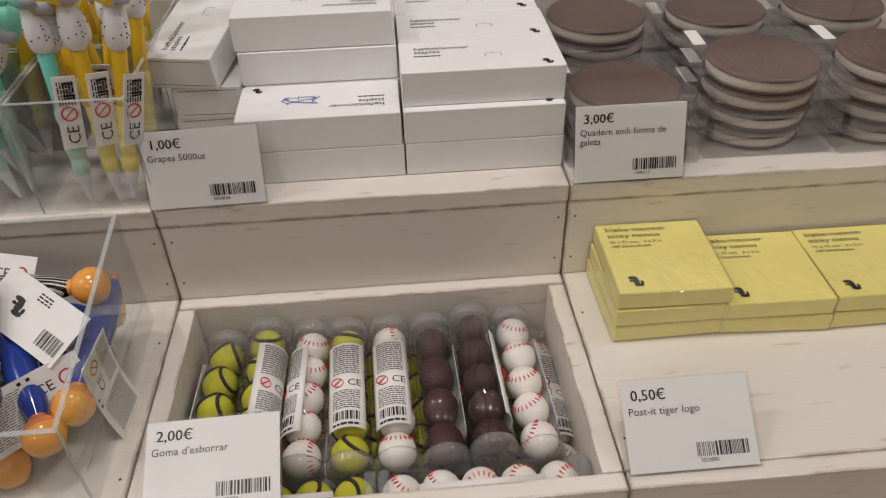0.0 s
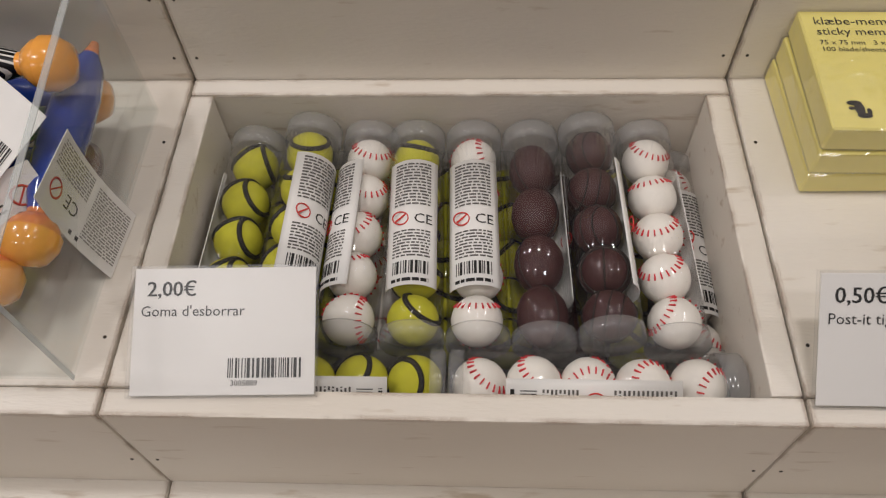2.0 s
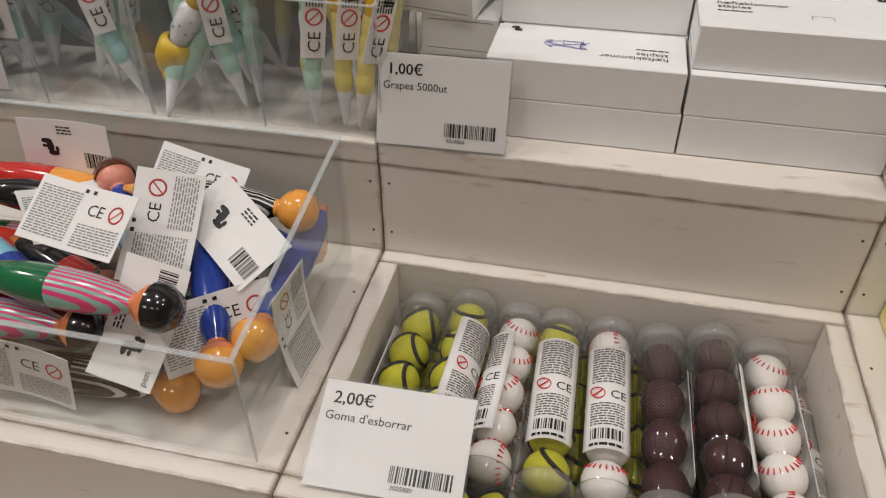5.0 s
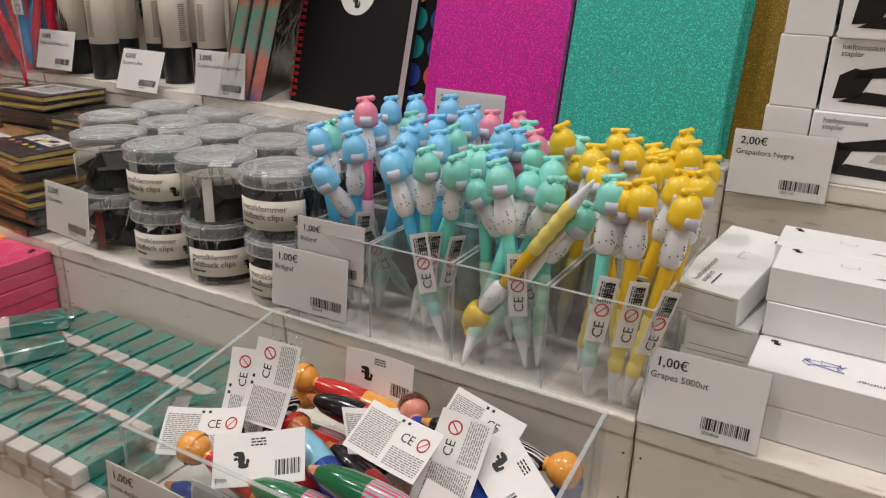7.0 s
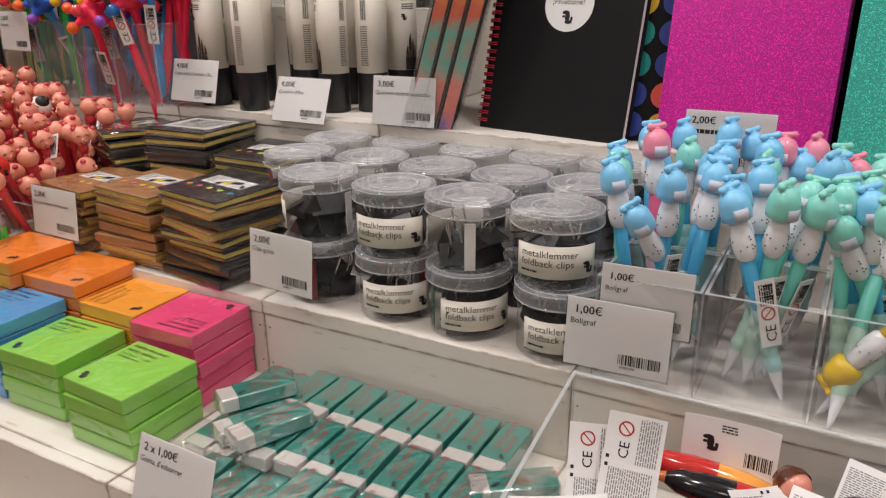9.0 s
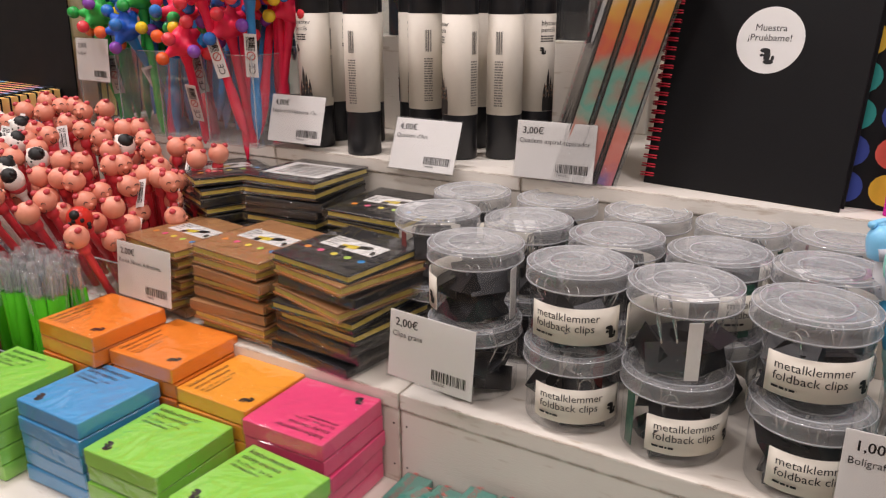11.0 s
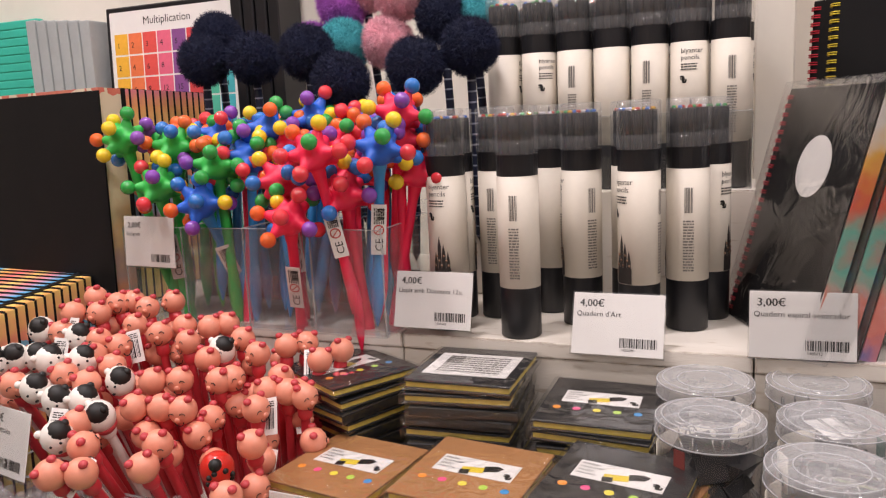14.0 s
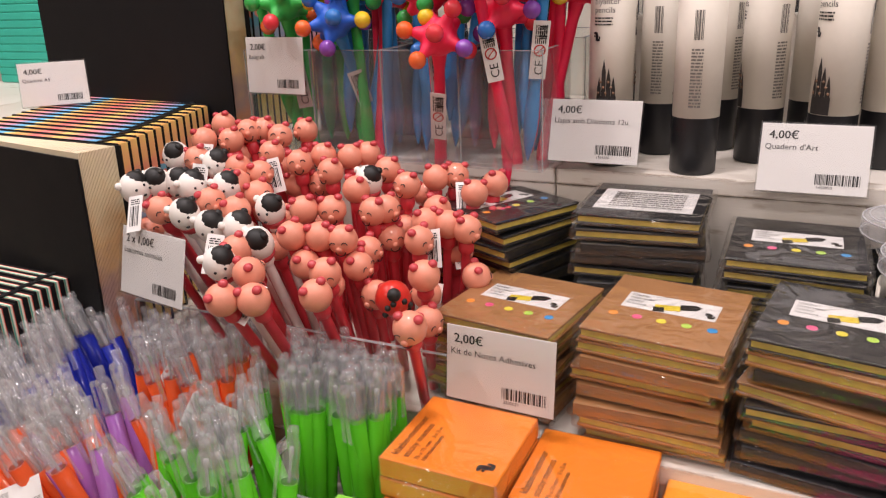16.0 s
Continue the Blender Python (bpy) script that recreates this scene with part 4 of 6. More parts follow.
def figure_pen_meshes(colour):
    head, barrel, grip = FIG[colour]
    bm = bmesh.new()
    lathe(bm, [(0, 0), (0.0008, 0.0003), (0.0016, 0.004), (0.0042, 0.020), (0.0043, 0.0215)], 14)
    tip = mesh_of(bm, WHITEPL)
    bm = bmesh.new()
    prof = []
    for k in range(4):
        z = 0.0215 + 0.0105 * k
        prof += [(0.0043, z), (0.0050, z + 0.003), (0.0051, z + 0.0055), (0.0049, z + 0.008), (0.0043, z + 0.0104)]
    lathe(bm, prof, 14)
    gr = mesh_of(bm, grip)
    bm = bmesh.new()
    lathe(bm, [(0.0040, 0.0635), (0.0043, 0.065), (0.0043, 0.0965), (0.003, 0.0980)], 14)
    br = mesh_of(bm, barrel)
    bm = bmesh.new()
    lathe(bm, [(0.0046, 0.0960), (0.0064, 0.0985), (0.0072, 0.1045), (0.0069, 0.1105), (0.0056, 0.1175), (0.0046, 0.1225)], 16, mi=0)
    egg = [(0.0092 * math.sin(q), 0.1305 + 0.0105 * math.cos(q)) for q in [math.pi * k / 16 for k in range(9)]] + [(0.0095, 0.1265), (0.0091, 0.1225), (0.0060, 0.1205)]
    egg[0] = (0, egg[0][1])
    lathe(bm, egg[::-1], 20, mi=2)
    face = curved_sheet(0.0094, -math.pi / 2 - 0.50, -math.pi / 2 + 0.50, 0.1222, 0.1295, 8, 0.0003)
    fme = bpy.data.meshes.new("face")
    face.to_mesh(fme)
    n0 = len(bm.faces)
    bm.from_mesh(fme)
    bm.faces.ensure_lookup_table()
    for f in bm.faces[n0:]:
        f.material_index = 1
    bpy.data.meshes.remove(fme)
    face.free()
    for q in (1, -1):
        ball(bm, (q * 0.0050, 0.001 + q * 0.001, 0.1422 + q * 0.0006), 0.0026, 2, 10, 0.9, rings=6)
    ball(bm, (0, 0.001, 0.1405), 0.0032, 2, 10, 0.8, rings=6)
    lathe(bm, [(0.0020, -0.0050), (0.0022, 0.0), (0.0020, 0.0050)], 10, m=Matrix.Translation((0, 0.001, 0.1422)) @ Matrix.Rotation(radians(84), 4, "Y"), mi=2)
    rd = random.Random(6)
    for k in range(16):
        a, z = rd.uniform(0, 6.283), rd.uniform(0.100, 0.114)
        rad = 0.0062 + 0.0010 * math.sin(math.pi * (z - 0.0965) / 0.020)
        ball(bm, (rad * math.cos(a), rad * math.sin(a), z), 0.00055, 3, 6, rings=4)
    fg = mesh_of(bm, [WHITEPL, FACE_SHADE, head, DOT])
    return tip, gr, br, fg


FP = {k: figure_pen_meshes(k) for k in FIG}
bm = bmesh.new()
box(bm, -0.0062, 0.0062, -0.0003, 0.0003, 0, 0.043)
FLAG = mesh_of(bm, PAPER)
mflag = Matrix.Rotation(radians(90), 4, "X")
FLAG_P = mesh_of(print_bm([("t", "CE", 0.003, -0.0036, 0.0092), ("l", 0.0265, -0.0045, 0.040, 0.0045, 6), ("k", 0.030, -0.0045, 0.040, 0.0015, 7)], Matrix.Translation((0, -0.0006, 0)) @ mflag @ Matrix.Rotation(radians(90), 4, "Z")), INK)
FLAG_R = mesh_of(nosign(bmesh.new(), 0, 0.0215, 0.0040, Matrix.Translation((0, -0.0006, 0)) @ mflag), REDINK)


def figure_pen(colour, foot, top, spin, flag=False):
    th = thing("figure_pen", upright_pose(foot, top, spin + 0.45) @ Matrix.Scale(1.10, 4), colour + " helmeted figure ball pen with white dotted body", "pen", "figure pens")
    for nm, me in zip(("tip", "grip", "barrel", "figure"), FP[colour]):
        part(nm, me, None, th)
    if flag:
        fl = part("label", FLAG, None, th, "white paper label with warning print", m=Matrix.Translation((0, -0.0058, 0.040)) @ Matrix.Rotation(radians(6), 4, "Y"))
        part("print", FLAG_P, None, fl)
        part("warning_sign", FLAG_R, None, fl)


r = random.Random(21)
FIGURE_HEADS = {
    "blue": ((-0.444, 0.540, 1.184), (-0.400, 0.530, 1.186), (-0.418, 0.514, 1.163), (-0.457, 0.600, 1.183), (-0.426, 0.600, 1.183), (-0.445, 0.650, 1.192), (-0.417, 0.650, 1.196), (-0.377, 0.570, 1.184),
             (-0.385, 0.600, 1.186), (-0.382, 0.650, 1.200), (-0.348, 0.620, 1.195), (-0.346, 0.570, 1.186), (-0.305, 0.600, 1.190), (-0.291, 0.560, 1.184), (-0.365, 0.665, 1.190), (-0.325, 0.650, 1.180)),
    "mint": ((-0.327, 0.520, 1.185), (-0.305, 0.525, 1.182), (-0.301, 0.640, 1.188), (-0.291, 0.532, 1.168), (-0.263, 0.560, 1.171), (-0.248, 0.570, 1.179), (-0.276, 0.600, 1.180),
             (-0.236, 0.540, 1.174), (-0.270, 0.645, 1.182)),
    "pink": ((-0.424, 0.580, 1.203), (-0.340, 0.650, 1.191), (-0.287, 0.630, 1.183), (-0.303, 0.620, 1.166), (-0.318, 0.662, 1.190)),
    "yellow": ((-0.253, 0.600, 1.198), (-0.221, 0.580, 1.190), (-0.237, 0.600, 1.176), (-0.225, 0.650, 1.189), (-0.206, 0.630, 1.187), (-0.180, 0.600, 1.183), (-0.172, 0.650, 1.195), (-0.159, 0.610, 1.195),
               (-0.155, 0.570, 1.183), (-0.173, 0.530, 1.178), (-0.141, 0.570, 1.185), (-0.147, 0.620, 1.184), (-0.195, 0.655, 1.180)),
}
HL = 0.1435
for colour, heads in FIGURE_HEADS.items():
    for k, h in enumerate(heads):
        cx = min(CUPX, key=lambda c: abs(c + 0.037 - h[0])) + 0.037 + r.uniform(-0.016, 0.016)
        cy = (0.545 if h[1] < 0.585 else 0.628) + r.uniform(-0.012, 0.012)
        up = min(h[2] - B - 0.003, 0.994 * HL)
        side = Vector((cx - h[0], cy - h[1], 0)).normalized() * math.sqrt(HL * HL - up * up)
        figure_pen(colour, Vector(h) + side - Vector((0, 0, up)), Vector(h), r.uniform(-0.7, 0.7), h[1] < 0.537)
for c in CUPX:
    for k, fy in enumerate((0.538, 0.552, 0.612, 0.632)):
        fx = c + 0.014 + 0.046 * ((k * 0.618) % 1)
        figure_pen("yellow" if c > -0.25 else ("mint", "blue")[k % 2], (fx, fy, B + 0.0033), (fx + r.uniform(-0.04, 0.04), fy + r.uniform(-0.02, 0.03), B + 0.135), r.uniform(-1, 1))
for colour, a, b, s in (("blue", (-0.310, 0.522, 1.0435), (-0.352, 0.520, 1.166), 0.1), ("mint", (-0.238, 0.520, 1.0435), (-0.265, 0.517, 1.180), 0.0), ("mint", (-0.288, 0.514, 1.0435), (-0.204, 0.530, 1.170), 0.2),
                        ("mint", (-0.187, 0.508, 1.0435), (-0.185, 0.515, 1.185), 0.0), ("yellow", (-0.169, 0.509, 1.0435), (-0.166, 0.517, 1.180), 0.2), ("yellow", (-0.160, 0.509, 1.0435), (-0.139, 0.517, 1.177), 0.3),
                        ("yellow", (-0.198, 0.517, 1.196), (-0.279, 0.515, 1.076), 0.0)):
    figure_pen(colour, a, b, s, colour != "mint" or a[0] > -0.25)


# ---- jars of clips ----
JR, JH = 0.0345, 0.0605
bm = bmesh.new()
lathe(bm, [(0, 0), (JR - 0.004, 0), (JR - 0.001, 0.002), (JR - 0.001, 0.0455), (JR - 0.003, 0.047), (JR - 0.0042, 0.047)], 40)
JB = mesh_of(bm, TUBE)
bm = bmesh.new()
lathe(bm, [(JR - 0.0004, 0.0455), (JR + 0.0018, 0.0455), (JR + 0.0020, 0.0475), (JR + 0.0013, 0.049), (JR + 0.0020, 0.0505), (JR + 0.0013, 0.052), (JR + 0.0020, 0.0535), (JR + 0.0012, 0.057), (JR - 0.002, 0.0585), (JR - 0.004, 0.0585), (JR - 0.0055, 0.0570), (0.021, 0.0570), (0.0203, 0.0576), (0.0196, 0.0570), (0, 0.0574)], 48, mis=[1] * 9 + [0] * 5)
JL = mesh_of(bm, [LIDPL, LIDRIM])
# Milky rings put the bright outlines of the lid's ridges into the colour.
LIDRINGS = []
for nm, rad, zz in (("lid_shoulder", JR + 0.0014, 0.0570), ("lid_rim", JR - 0.0030, 0.0585), ("lid_step", 0.0203, 0.0574), ("lid_skirt", JR + 0.0018, 0.0465)):
    bm = bmesh.new()
    ring(bm, rad, 0.00045, Matrix.Translation((0, 0, zz)), 48, 5)
    LIDRINGS.append((nm, mesh_of(bm, LIDEDGE)))
JLAB = mesh_of(curved_sheet(JR + 0.0002, -0.95, 0.95, 0.010, 0.036, 16), mat("cream_label", "e3dccd", 0.55, var=0.04, scale=40))
JPR = mesh_of(curved_print([("t", "metalklemmer", -0.0285, 0.0268, 0.0078), ("t", "foldback clips", -0.0285, 0.0195, 0.0078), ("l", -0.0285, 0.0135, -0.014, 0.0165, 1), ("m", 0.026, 0.019, 0.010)], JR + 0.0008, 0), INK)


def clip_mesh():
    bm = bmesh.new()
    v = [(-0.016, -0.009, 0), (0.016, -0.009, 0), (0.016, 0.009, 0), (-0.016, 0.009, 0), (-0.016, 0, 0.017), (0.016, 0, 0.017)]
    vs = [bm.verts.new(p) for p in v]
    for ix in ((0, 1, 5, 4), (3, 4, 5, 2), (0, 4, 3), (1, 2, 5), (0, 3, 2, 1)):
        bm.faces.new([vs[i] for i in ix])
    me = mesh_of(bm, BLACK)
    bm = bmesh.new()
    for s in (1, -1):
        m = Matrix.Translation((0, s * 0.0006, 0.016)) @ Matrix.Rotation(radians(12 * s), 4, "X")
        for x in (-0.005, 0.005):
            box(bm, x - 0.0006, x + 0.0006, -0.0006, 0.0006, 0, 0.018, m=m)
        ring(bm, 0.005, 0.0006, m @ Matrix.Translation((0, 0, 0.018)) @ Matrix.Rotation(radians(90), 4, "X"), 10, 5, a0=0, a1=math.pi)
    return me, mesh_of(bm, METAL)


CLIP, CLIPW = clip_mesh()
bm = bmesh.new()
for x in (-0.0055, 0.0055):
    box(bm, x - 0.0007, x + 0.0007, -0.0007, 0.0007, -0.012, 0.010)
ring(bm, 0.0055, 0.0007, Matrix.Translation((0, 0, 0.010)) @ Matrix.Rotation(radians(90), 4, "X"), 12, 6, a0=0, a1=math.pi)
CLIPW1 = mesh_of(bm, METAL)
bm = bmesh.new()
box(bm, -0.010, 0.010, -0.016, 0.016, 0, 0.0004)
JTOP = mesh_of(bm, PAPER)
JCARD = {}
for nm, h in (("green", "1f5a45"), ("red", "7c2a24"), ("white", "e4e2dc")):
    bm = bmesh.new()
    box(bm, -0.011, 0.011, -0.001, 0.001, 0.003, 0.042, bev=0.0003)
    JCARD[nm] = mesh_of(bm, mat("clip_card_" + nm, h, 0.5))


def clip_jar(x, y, z, turn, seed, face=True):
    th = thing("clip_jar", pose(x, y, z), "clear lidded plastic jar of black foldback clips", "jar", "clip jars")
    part("jar", JB, None, th)
    lid = part("lid", JL, None, th, "clear screw lid")
    for nm, me in LIDRINGS:
        part(nm, me, None, lid)
    lb = part("label", JLAB, None, th, "white printed label", m=Matrix.Rotation(radians(turn), 4, "Z"))
    part("lettering", JPR, None, lb)
    r = random.Random(seed)
    for k in range(10 if seed % 3 else 6):
        a = 2 * math.pi * k / 5 + seed
        rad = 0.0150
        cl = part("foldback_clip", CLIP, None, th, "black steel foldback clip", m=pose(rad * math.cos(a), rad * math.sin(a), 0.004 + 0.0185 * (k // 5), r.uniform(-20, 20) + (k // 5) * r.choice((0, 75, -75)), r.uniform(-20, 20), math.degrees(a) + 90 + r.uniform(-25, 25)))
        if k < 5 and k % 2 == 0:
            part("wire_arm", CLIPW, None, cl)
    for k in range(r.choice((2, 3, 4))):
        a, d = r.uniform(0, 6.28), r.uniform(0.0, 0.013)
        part("loose_wire_arm", CLIPW1, None, th, m=pose(d * math.cos(a), d * math.sin(a), 0.0535, 90 + r.uniform(-6, 6), r.uniform(-10, 10), r.uniform(0, 360)))
    if seed % 3 == 0:
        part("paper_insert", JTOP, None, th, "white paper insert under the lid", m=pose(r.uniform(-0.006, 0.006), r.uniform(-0.006, 0.006), 0.0505, 0, 0, r.uniform(0, 180)))
    nm = r.choice(("green", "red", "white", "green"))
    part("insert_card", JCARD[nm], None, th, m=pose(0.0315 * math.cos(seed * 1.3 - 2.6), 0.0315 * math.sin(seed * 1.3 - 2.6), 0, 0, 0, math.degrees(seed * 1.3 - 2.6) + 90) @ Matrix.Diagonal((0.4, 0.4, 1, 1)))


ZJ = 0.0592
for i, (x, y, t0, t1) in enumerate((
    (-0.717, 0.5445, 190, 170), (-0.634, 0.5405, -72, -62), (-0.5615, 0.5385, 150, -50), (-0.4855, 0.539, -70, -65),
    (-0.786, 0.605, 140, 200), (-0.708, 0.6195, 160, 170), (-0.632, 0.614, 100, 60), (-0.556, 0.613, -20, 30), (-0.484, 0.6135, 20, 90),
    (-0.793, 0.680, 0, 90), (-0.7135, 0.694, 90, 60), (-0.6305, 0.692, 60, 90), (-0.554, 0.692, 0, 90), (-0.482, 0.692, 90, 0))):
    clip_jar(x + (0.006 if i == 3 else 0), y - (0.004 if i == 3 else 0), B + 0.0003, t1, i * 2 + 1)
    clip_jar(x, y, B + 0.0003 + ZJ, t0, i * 2 + 2)


# ---- rectangular erasers ----
TEALSLEEVE = mat("eraser_sleeve_teal", "1a9a8b", 0.35, var=0.08, scale=40, coat=0.3, rand=0.15)
RUBBER = mat("white_rubber", "e9e4dc", 0.6, var=0.05, scale=60)
bm = bmesh.new()
box(bm, -0.0110, 0.0110, -0.031, -0.0175, 0.0003, 0.0123, bev=0.0012, seg=2)
ERB = mesh_of(bm, RUBBER)
bm = bmesh.new()
box(bm, -0.0114, 0.0114, -0.0178, 0.031, 0, 0.0127, bev=0.0005)
ERS = mesh_of(bm, TEALSLEEVE)
ERP = mesh_of(print_bm([("t", "VISKELÆDER", -0.0145, 0.0015, 0.0072), ("t", "ERASER", -0.0145, -0.0065, 0.0072)], Matrix.Translation((0, 0.0075, 0.0129)) @ Matrix.Rotation(radians(90), 4, "Z")), REDINK)
ERM = mesh_of(print_bm([("m", 0.0045, -0.013, 0.0065)], Matrix.Translation((0, 0, 0.0129))), INK)
bm = bmesh.new()
box(bm, -0.0118, 0.0118, -0.0335, 0.0325, -0.0002, 0.0132, bev=0.0012)
ERF = mesh_of(bm, TIGHT_FILM)


def eraser(m):
    th = thing("eraser", m, "white eraser in teal paper sleeve and clear film", "eraser", "teal sleeved erasers")
    part("rubber", ERB, None, th, "white rubber end")
    part("sleeve", ERS, None, th, "teal paper sleeve")
    part("lettering", ERP, None, th)
    part("mark", ERM, None, th)
    part("wrap", ERF, None, th, "clear film wrap")


r = random.Random(13)
for row, (yb, n, xs) in enumerate(((0.466, 10, -0.738), (0.398, 10, -0.722), (0.336, 9, -0.690))):
    for k in range(n):
        x = xs + 0.0268 * k
        if x > -0.462:
            break
        eraser(pose(x + r.uniform(-0.001, 0.001), yb + r.uniform(-0.002, 0.002), A + 0.0004, 0, 0, r.uniform(-3, 3)))
for row, (yb, n, xs) in enumerate(((0.460, 8, -0.680), (0.396, 7, -0.655), (0.338, 6, -0.600))):
    for k in range(n):
        x = xs + 0.0268 * k
        if x < -0.475:
            eraser(pose(x + r.uniform(-0.001, 0.001), yb + r.uniform(-0.002, 0.002), A + 0.0138, 0, 0, r.uniform(-3, 3)))
for x, y, z, yaw in ((-0.722, 0.440, 0.0142, -20), (-0.705, 0.425, 0.0280, -32), (-0.690, 0.404, 0.0145, -28), (-0.660, 0.390, 0.0280, -24), (-0.470, 0.425, 0.0145, -55)):
    eraser(pose(x, y, A + z, 0, 0, yaw))


# ---- sticky note kits ----
KRAFT = mat("kraft_card", "a9784a", 0.6, var=0.12, scale=50, bump=0.15, bscale=400)
KBLACK = mat("black_card", "19191b", 0.5, var=0.15, scale=40)
YELLOWPG = mat("yellow_pages", "d8c05a", 0.55, var=0.22, scale=120)
DOTS = [mat("dot_" + n, h, 0.5) for n, h in (("orange", "f29a3a"), ("pink", "ee5c8e"), ("yellow", "f0e04e"), ("lime", "b6dd58"), ("blue", "2f96d6"))]
KW, KD, KT = 0.088, 0.092, 0.0098


def kit_meshes():
    bm = bmesh.new()
    box(bm, -KW / 2, KW / 2, -KD / 2, KD / 2, KT - 0.0027, KT - 0.0006, bev=0.0005)
    cover = mesh_of(bm, KRAFT)
    bm = bmesh.new()
    box(bm, -KW / 2, KW / 2, -KD / 2, KD / 2, 0.0006, 0.0027, bev=0.0005)
    back = mesh_of(bm, KRAFT)
    bm = bmesh.new()
    box(bm, -KW / 2 + 0.0012, KW / 2 - 0.0012, -KD / 2 + 0.0015, KD / 2 - 0.002, 0.0027, KT - 0.0027)
    pages = mesh_of(bm, YELLOWPG)
    bm = bmesh.new()
    box(bm, -KW / 2 - 0.004, KW / 2 + 0.004, -KD / 2 - 0.003, KD / 2 + 0.003, 0, KT, bev=0.0035, seg=2)
    wrap = mesh_of(bm, KIT_FILM)
    bm = bmesh.new()
    box(bm, -0.030, 0.030, -0.006, 0.018, KT - 0.0006, KT - 0.0003)
    lab = mesh_of(bm, PAPER)
    pr = mesh_of(print_bm([("t", "klæbe-", -0.028, 0.0125, 0.0048), ("t", "memoer", -0.028, 0.008, 0.0048), ("t", "sticky", -0.028, 0.0035, 0.0045), ("t", "memos", -0.028, -0.001, 0.0045), ("m", 0.0255, 0.001, 0.008)], Matrix.Translation((0, 0, KT - 0.0001))), INK)
    bm = bmesh.new()
    mm = Matrix.Translation((0.004, 0.005, KT - 0.0001)) @ Matrix.Rotation(radians(12), 4, "Z")
    quad(bm, -0.014, -0.006, 0.002, 0.002, mm)
    pic = mesh_of(bm, mat("printed_yellow", "e6cd3c", 0.5))
    bm = bmesh.new()
    bm.faces.new([bm.verts.new(mm @ Vector((x, y, 0.00005))) for x, y in ((0.002, -0.004), (0.012, -0.003), (0.016, 0.002), (0.011, 0.005), (0.002, 0.004))])
    quad(bm, -0.015, -0.0085, -0.008, -0.002, mm, 0.00005)
    pic2 = mesh_of(bm, INK)
    dots = []
    for d in DOTS:
        bm = bmesh.new()
        lathe(bm, [(0, 0.0002), (0.0032, 0.0002), (0.0032, 0)], 14, smooth=False)
        dots.append(mesh_of(bm, d))
    bm = bmesh.new()
    box(bm, -KW / 2, KW / 2, -KD / 2 - 0.0005, -KD / 2 + 0.0012, 0.0008, KT - 0.0008, bev=0.0004)
    box(bm, KW / 2 - 0.0011, KW / 2 + 0.0004, -KD / 2 + 0.0014, KD / 2 - 0.004, 0.0016, KT - 0.0016, bev=0.0003)
    flap = mesh_of(bm, KRAFT)
    return cover, back, pages, wrap, lab, pr, pic, pic2, dots, flap


KM = kit_meshes()
KDARK = []
for me in (KM[0], KM[1], KM[9]):
    c = me.copy()
    c.materials[0] = KBLACK
    KDARK.append(c)
LINES = mesh_of(print_bm([("l", -0.026, -0.022, 0.028, 0.022, 8), ("k", -0.026, 0.0, -0.012, 0.02, 3)], Matrix.Translation((0, 0, KT - 0.0001))), GREYINK)
bm = bmesh.new()
box(bm, -0.036, 0.036, -0.028, 0.028, KT - 0.0006, KT - 0.0003)
BACKLAB = mesh_of(bm, PAPER)


def note_kit(m, dark, top, back=False, folded=False):
    th = thing("note_kit", m, ("black" if dark else "kraft brown") + " card sticky note kit in clear film", "note kit", "sticky note kits")
    cov, bak, flap = KDARK if dark else (KM[0], KM[1], KM[9])
    part("cover", cov, None, th)
    part("back", bak, None, th)
    part("pages", KM[2], None, th, "yellow page block")
    if folded:
        part("flap", flap, None, th)
    part("wrap", KM[3], None, th, "clear film wrap")
    if top and back:
        part("label", BACKLAB, None, th, "white printed back label")
        part("print", LINES, None, th)
    elif top:
        part("label", KM[4], None, th, "white printed label")
        part("lettering", KM[5], None, th)
        part("picture", KM[6], None, th, "printed yellow pencil picture")
        part("picture_dark", KM[7], None, th)
        for i, d in enumerate(KM[8]):
            part("dot", d, None, th, m=Matrix.Translation((-0.031 + 0.0155 * i, -0.018, KT - 0.0006)))


r = random.Random(31)
for x, y, n, darks, yaw, bk in ((-0.8385, 0.549, 9, (1, 1, 1, 1, 1, 0, 1, 0, 1), -3, 0), (-0.9425, 0.553, 8, (0, 0, 0, 0, 0, 0, 0, 0), -3, 0), (-1.0465, 0.563, 7, (0, 0, 0, 0, 0, 0, 0), -8, 0),
                             (-0.868, 0.657, 10, (1,) * 10, 0, 0), (-0.980, 0.659, 12, (1,) * 12, 4, 1), (-1.092, 0.662, 11, (1,) * 11, 62, 0)):
    for k in range(n):
        note_kit(pose(x + r.uniform(-0.005, 0.005), y + r.uniform(-0.004, 0.004), B + 0.0003 + (KT + 0.0002) * k, r.uniform(-0.9, 0.9), r.uniform(-0.9, 0.9), yaw + r.uniform(-5, 5) - (2 * k if n == 9 and x > -0.85 else 0) * 0.6), darks[k], k == n - 1, bk, k < n - 2 and r.random() < (0.65 if darks[k] else 0.4))


# ---- standing notebooks ----
GLIT = {"magenta": glitter("glitter_magenta", "e22aa8"), "teal": glitter("glitter_teal", "4accb8"), "gold": glitter("glitter_gold", "b3913a")}
PAGEWHITE = mat("white_pages", "e8e6e0", 0.7, var=0.06, scale=200)
REDWIRE = mat("red_wire", "c5283a", 0.35, 0.3)
YELWIRE = mat("yellow_wire", "d9c23a", 0.35, 0.3)


